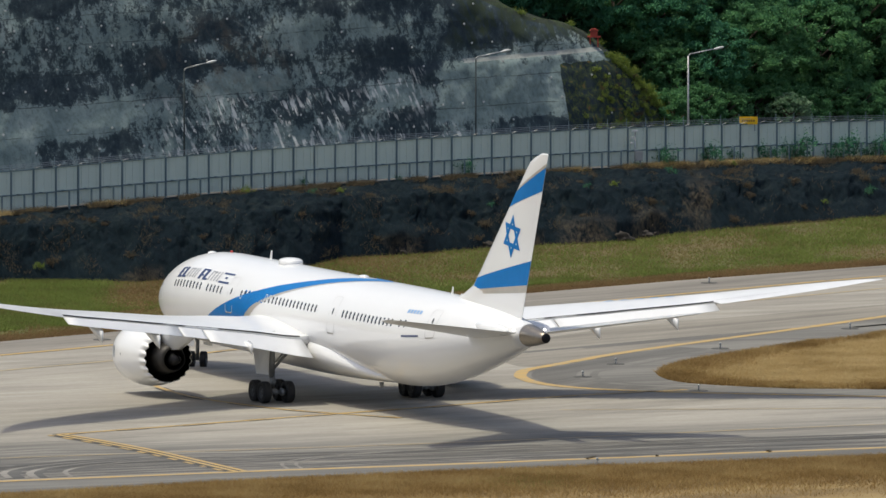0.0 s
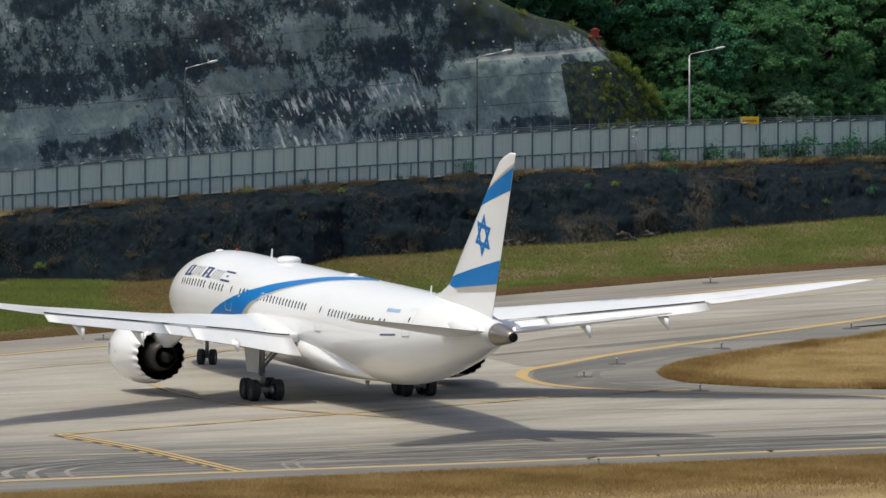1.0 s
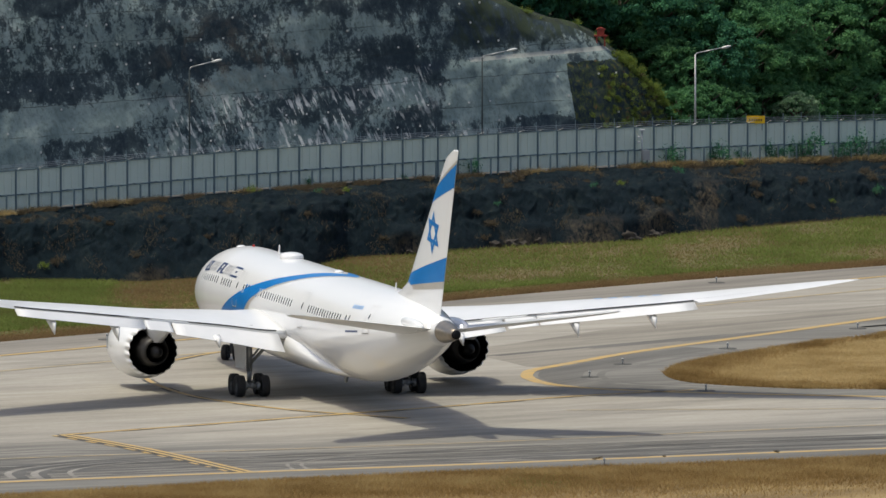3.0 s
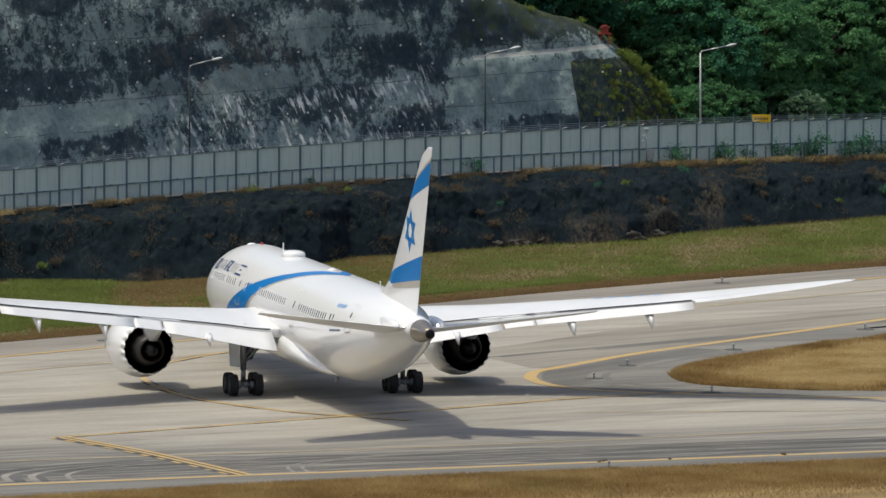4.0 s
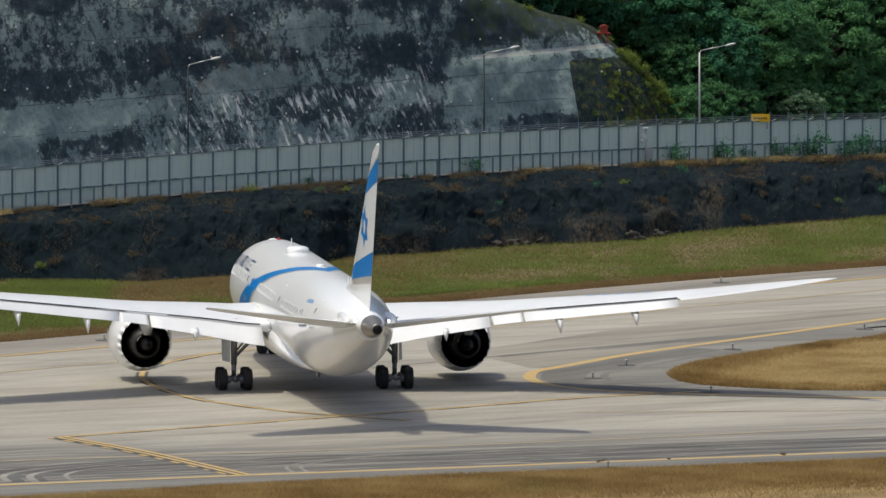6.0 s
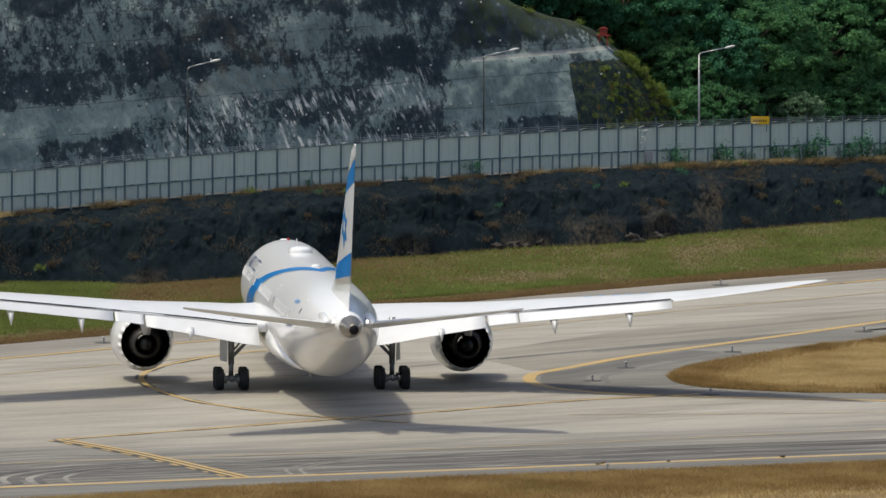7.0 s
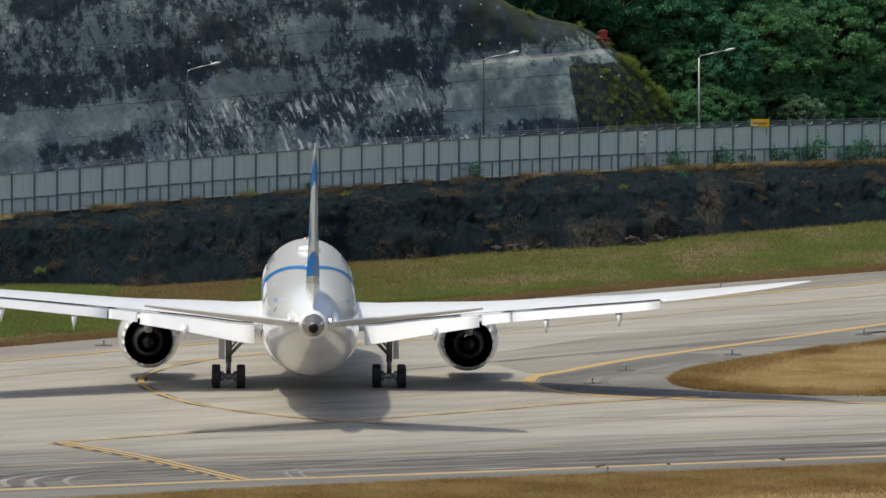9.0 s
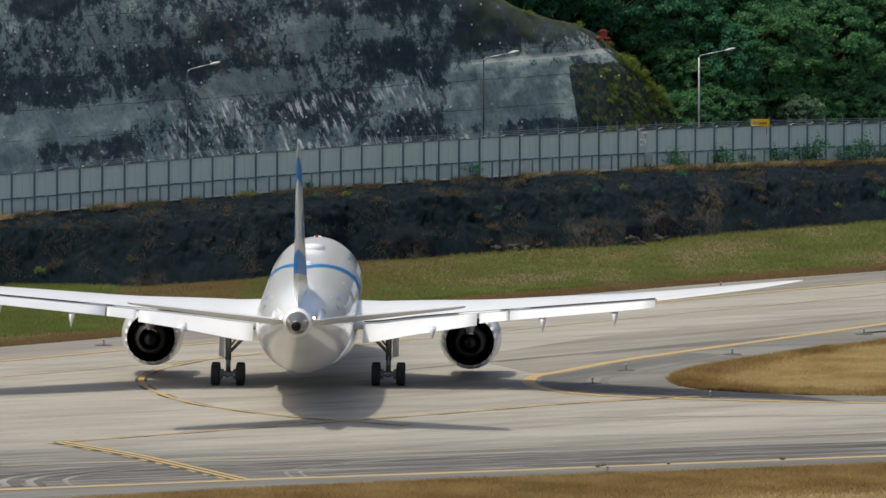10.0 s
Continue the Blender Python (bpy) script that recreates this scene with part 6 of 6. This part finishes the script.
# taxiway edge lights
light0 = None
for i, (q, y) in enumerate(((-22.1, 719.6), (8.7, 691.2), (10.9, 700.7), (17.8, 712.6), (26.7, 728.4), (15.7, 681.4), (8.8, 632.6), (18.4, 767.6))):
    m = pose(q, y, 0.02, 0, 0, 30 * i)
    if light0 is None:
        light0 = tagged(new("taxiway_light"), "small taxiway edge light on a round base", "light", "taxiway edge lights")
        bm = bmesh.new()
        bmesh.ops.create_cone(bm, cap_ends=True, segments=20, radius1=0.62, radius2=0.55, depth=0.05)
        part("base_plate", bm, BLACK_PAINT, light0, "dark round base plate")
        bm = bmesh.new()
        rod(bm, (0, 0, 0), (0, 0, 0.26), 0.06, 0.04, 10)
        part("stem", bm, GALV, light0, "grey stem", True)
        bm = bmesh.new()
        rod(bm, (0, 0, 0.25), (0, 0, 0.38), 0.08, 0.06, 12)
        part("lens", bm, GALV, light0, "pale light housing", True)
        light0.matrix_basis = m
    else:
        copy_thing(light0, m)

# lumps of earth and stone at the foot of the bank
STONE = simple("brown_earth_stone", (0.055, 0.046, 0.037), 0.9, vary=0.4, scale=3)
rng = random.Random(77)
for q, s in ((-3.6, 0.5), (-3.0, 0.35), (3.2, 0.45), (4.2, 0.6), (5.3, 0.35), (6.1, 0.5), (-19, 0.25), (-17.4, 0.2), (12.9, 0.7), (14.6, 0.55), (15.3, 0.4), (-1.2, 0.3), (-12, 0.2)):
    bm = bmesh.new()
    s *= 0.75
    bmesh.ops.create_icosphere(bm, subdivisions=3, radius=s)
    for vv in bm.verts:
        k = 1 + 0.9 * noise.noise(vv.co * 1.8 / s + Vector((q, 0, 0))) + 0.45 * noise.noise(vv.co * 4 / s + Vector((0, q, 0)))
        vv.co = Vector((vv.co.x * 1.5 * k, vv.co.y * k, vv.co.z * 0.8 * k))
    o = part("stone", bm, STONE, None, "", True)
    tagged(o, "rough brown lump of earth at the foot of the bank", "stone")
    o.location = (q, toe(q) + rng.uniform(-0.6, 0.3), s * 0.45)

# small weeds along the near edge line
rng = random.Random(31)
for k in range(9):
    q = rng.choice([8.2, 8.6, 9.6, 12.5, 12.9, 15, 19, 22, -6, 5.5]) + rng.uniform(-0.3, 0.3)
    o = copy_thing(bushes[3], pose(q, near_line(q) + rng.uniform(-0.3, 0.5), -0.05, 0, 0, rng.uniform(0, 360)))
    s = rng.uniform(0.12, 0.22)
    o.scale = (s, s, s)
    tagged(o, "tiny dry weed in a pavement joint", "weed")

# ---- what moves ----
PLANE_ROWS = [  # seconds, x, y, heading
    (0.0, -5.85, 675.32, 112.00), (0.5, -6.17, 675.83, 110.68), (1.0, -6.47, 676.40, 109.37), (1.5, -6.75, 677.02, 108.07),
    (2.0, -7.00, 677.69, 106.80), (2.5, -7.23, 678.40, 105.53), (3.0, -7.43, 679.15, 104.29), (3.5, -7.62, 679.93, 103.06),
    (4.0, -7.79, 680.74, 101.86), (4.5, -7.94, 681.56, 100.67), (5.0, -8.07, 682.40, 99.51), (5.5, -8.18, 683.25, 98.37),
    (6.0, -8.28, 684.11, 97.25), (6.5, -8.37, 684.96, 96.16), (7.0, -8.44, 685.81, 95.10), (7.5, -8.51, 686.64, 94.06),
    (8.0, -8.56, 687.46, 93.06), (8.5, -8.60, 688.26, 92.08), (9.0, -8.64, 689.02, 91.14), (9.5, -8.66, 689.76, 90.22),
    (10.0, -8.69, 690.45, 89.35)]


def motions():
    rows, travel, turn = [], [0.0], [0.0]
    for i, (t, x, y, h) in enumerate(PLANE_ROWS):
        rows.append((t, Matrix.Translation((x, y, 0.01)) @ Matrix.Rotation(radians(h), 4, "Z") @ Matrix.Rotation(radians(0.1), 4, "Y") @ Matrix.Rotation(radians(0.6), 4, "X")))
        if i:
            _, x0, y0, h0 = PLANE_ROWS[i - 1]
            travel.append(travel[-1] + math.hypot(x - x0, y - y0))
            turn.append(turn[-1] + radians(h - h0))
    walk(plane, rows)
    for wh, x, y, r in WHEELS:
        walk(wh, [(PLANE_ROWS[i][0], Matrix.Translation((x, y, r)) @ Matrix.Rotation((travel[i] - turn[i] * y) / r, 4, "Y")) for i in range(len(rows))])
    for wh, q in NOSE_WHEELS:
        walk(wh, [(PLANE_ROWS[i][0], Matrix.Translation(q) @ Matrix.Rotation(radians(-30), 4, "Z") @ Matrix.Rotation(travel[i] * 1.12 / 0.51, 4, "Y")) for i in range(len(rows))])


motions()
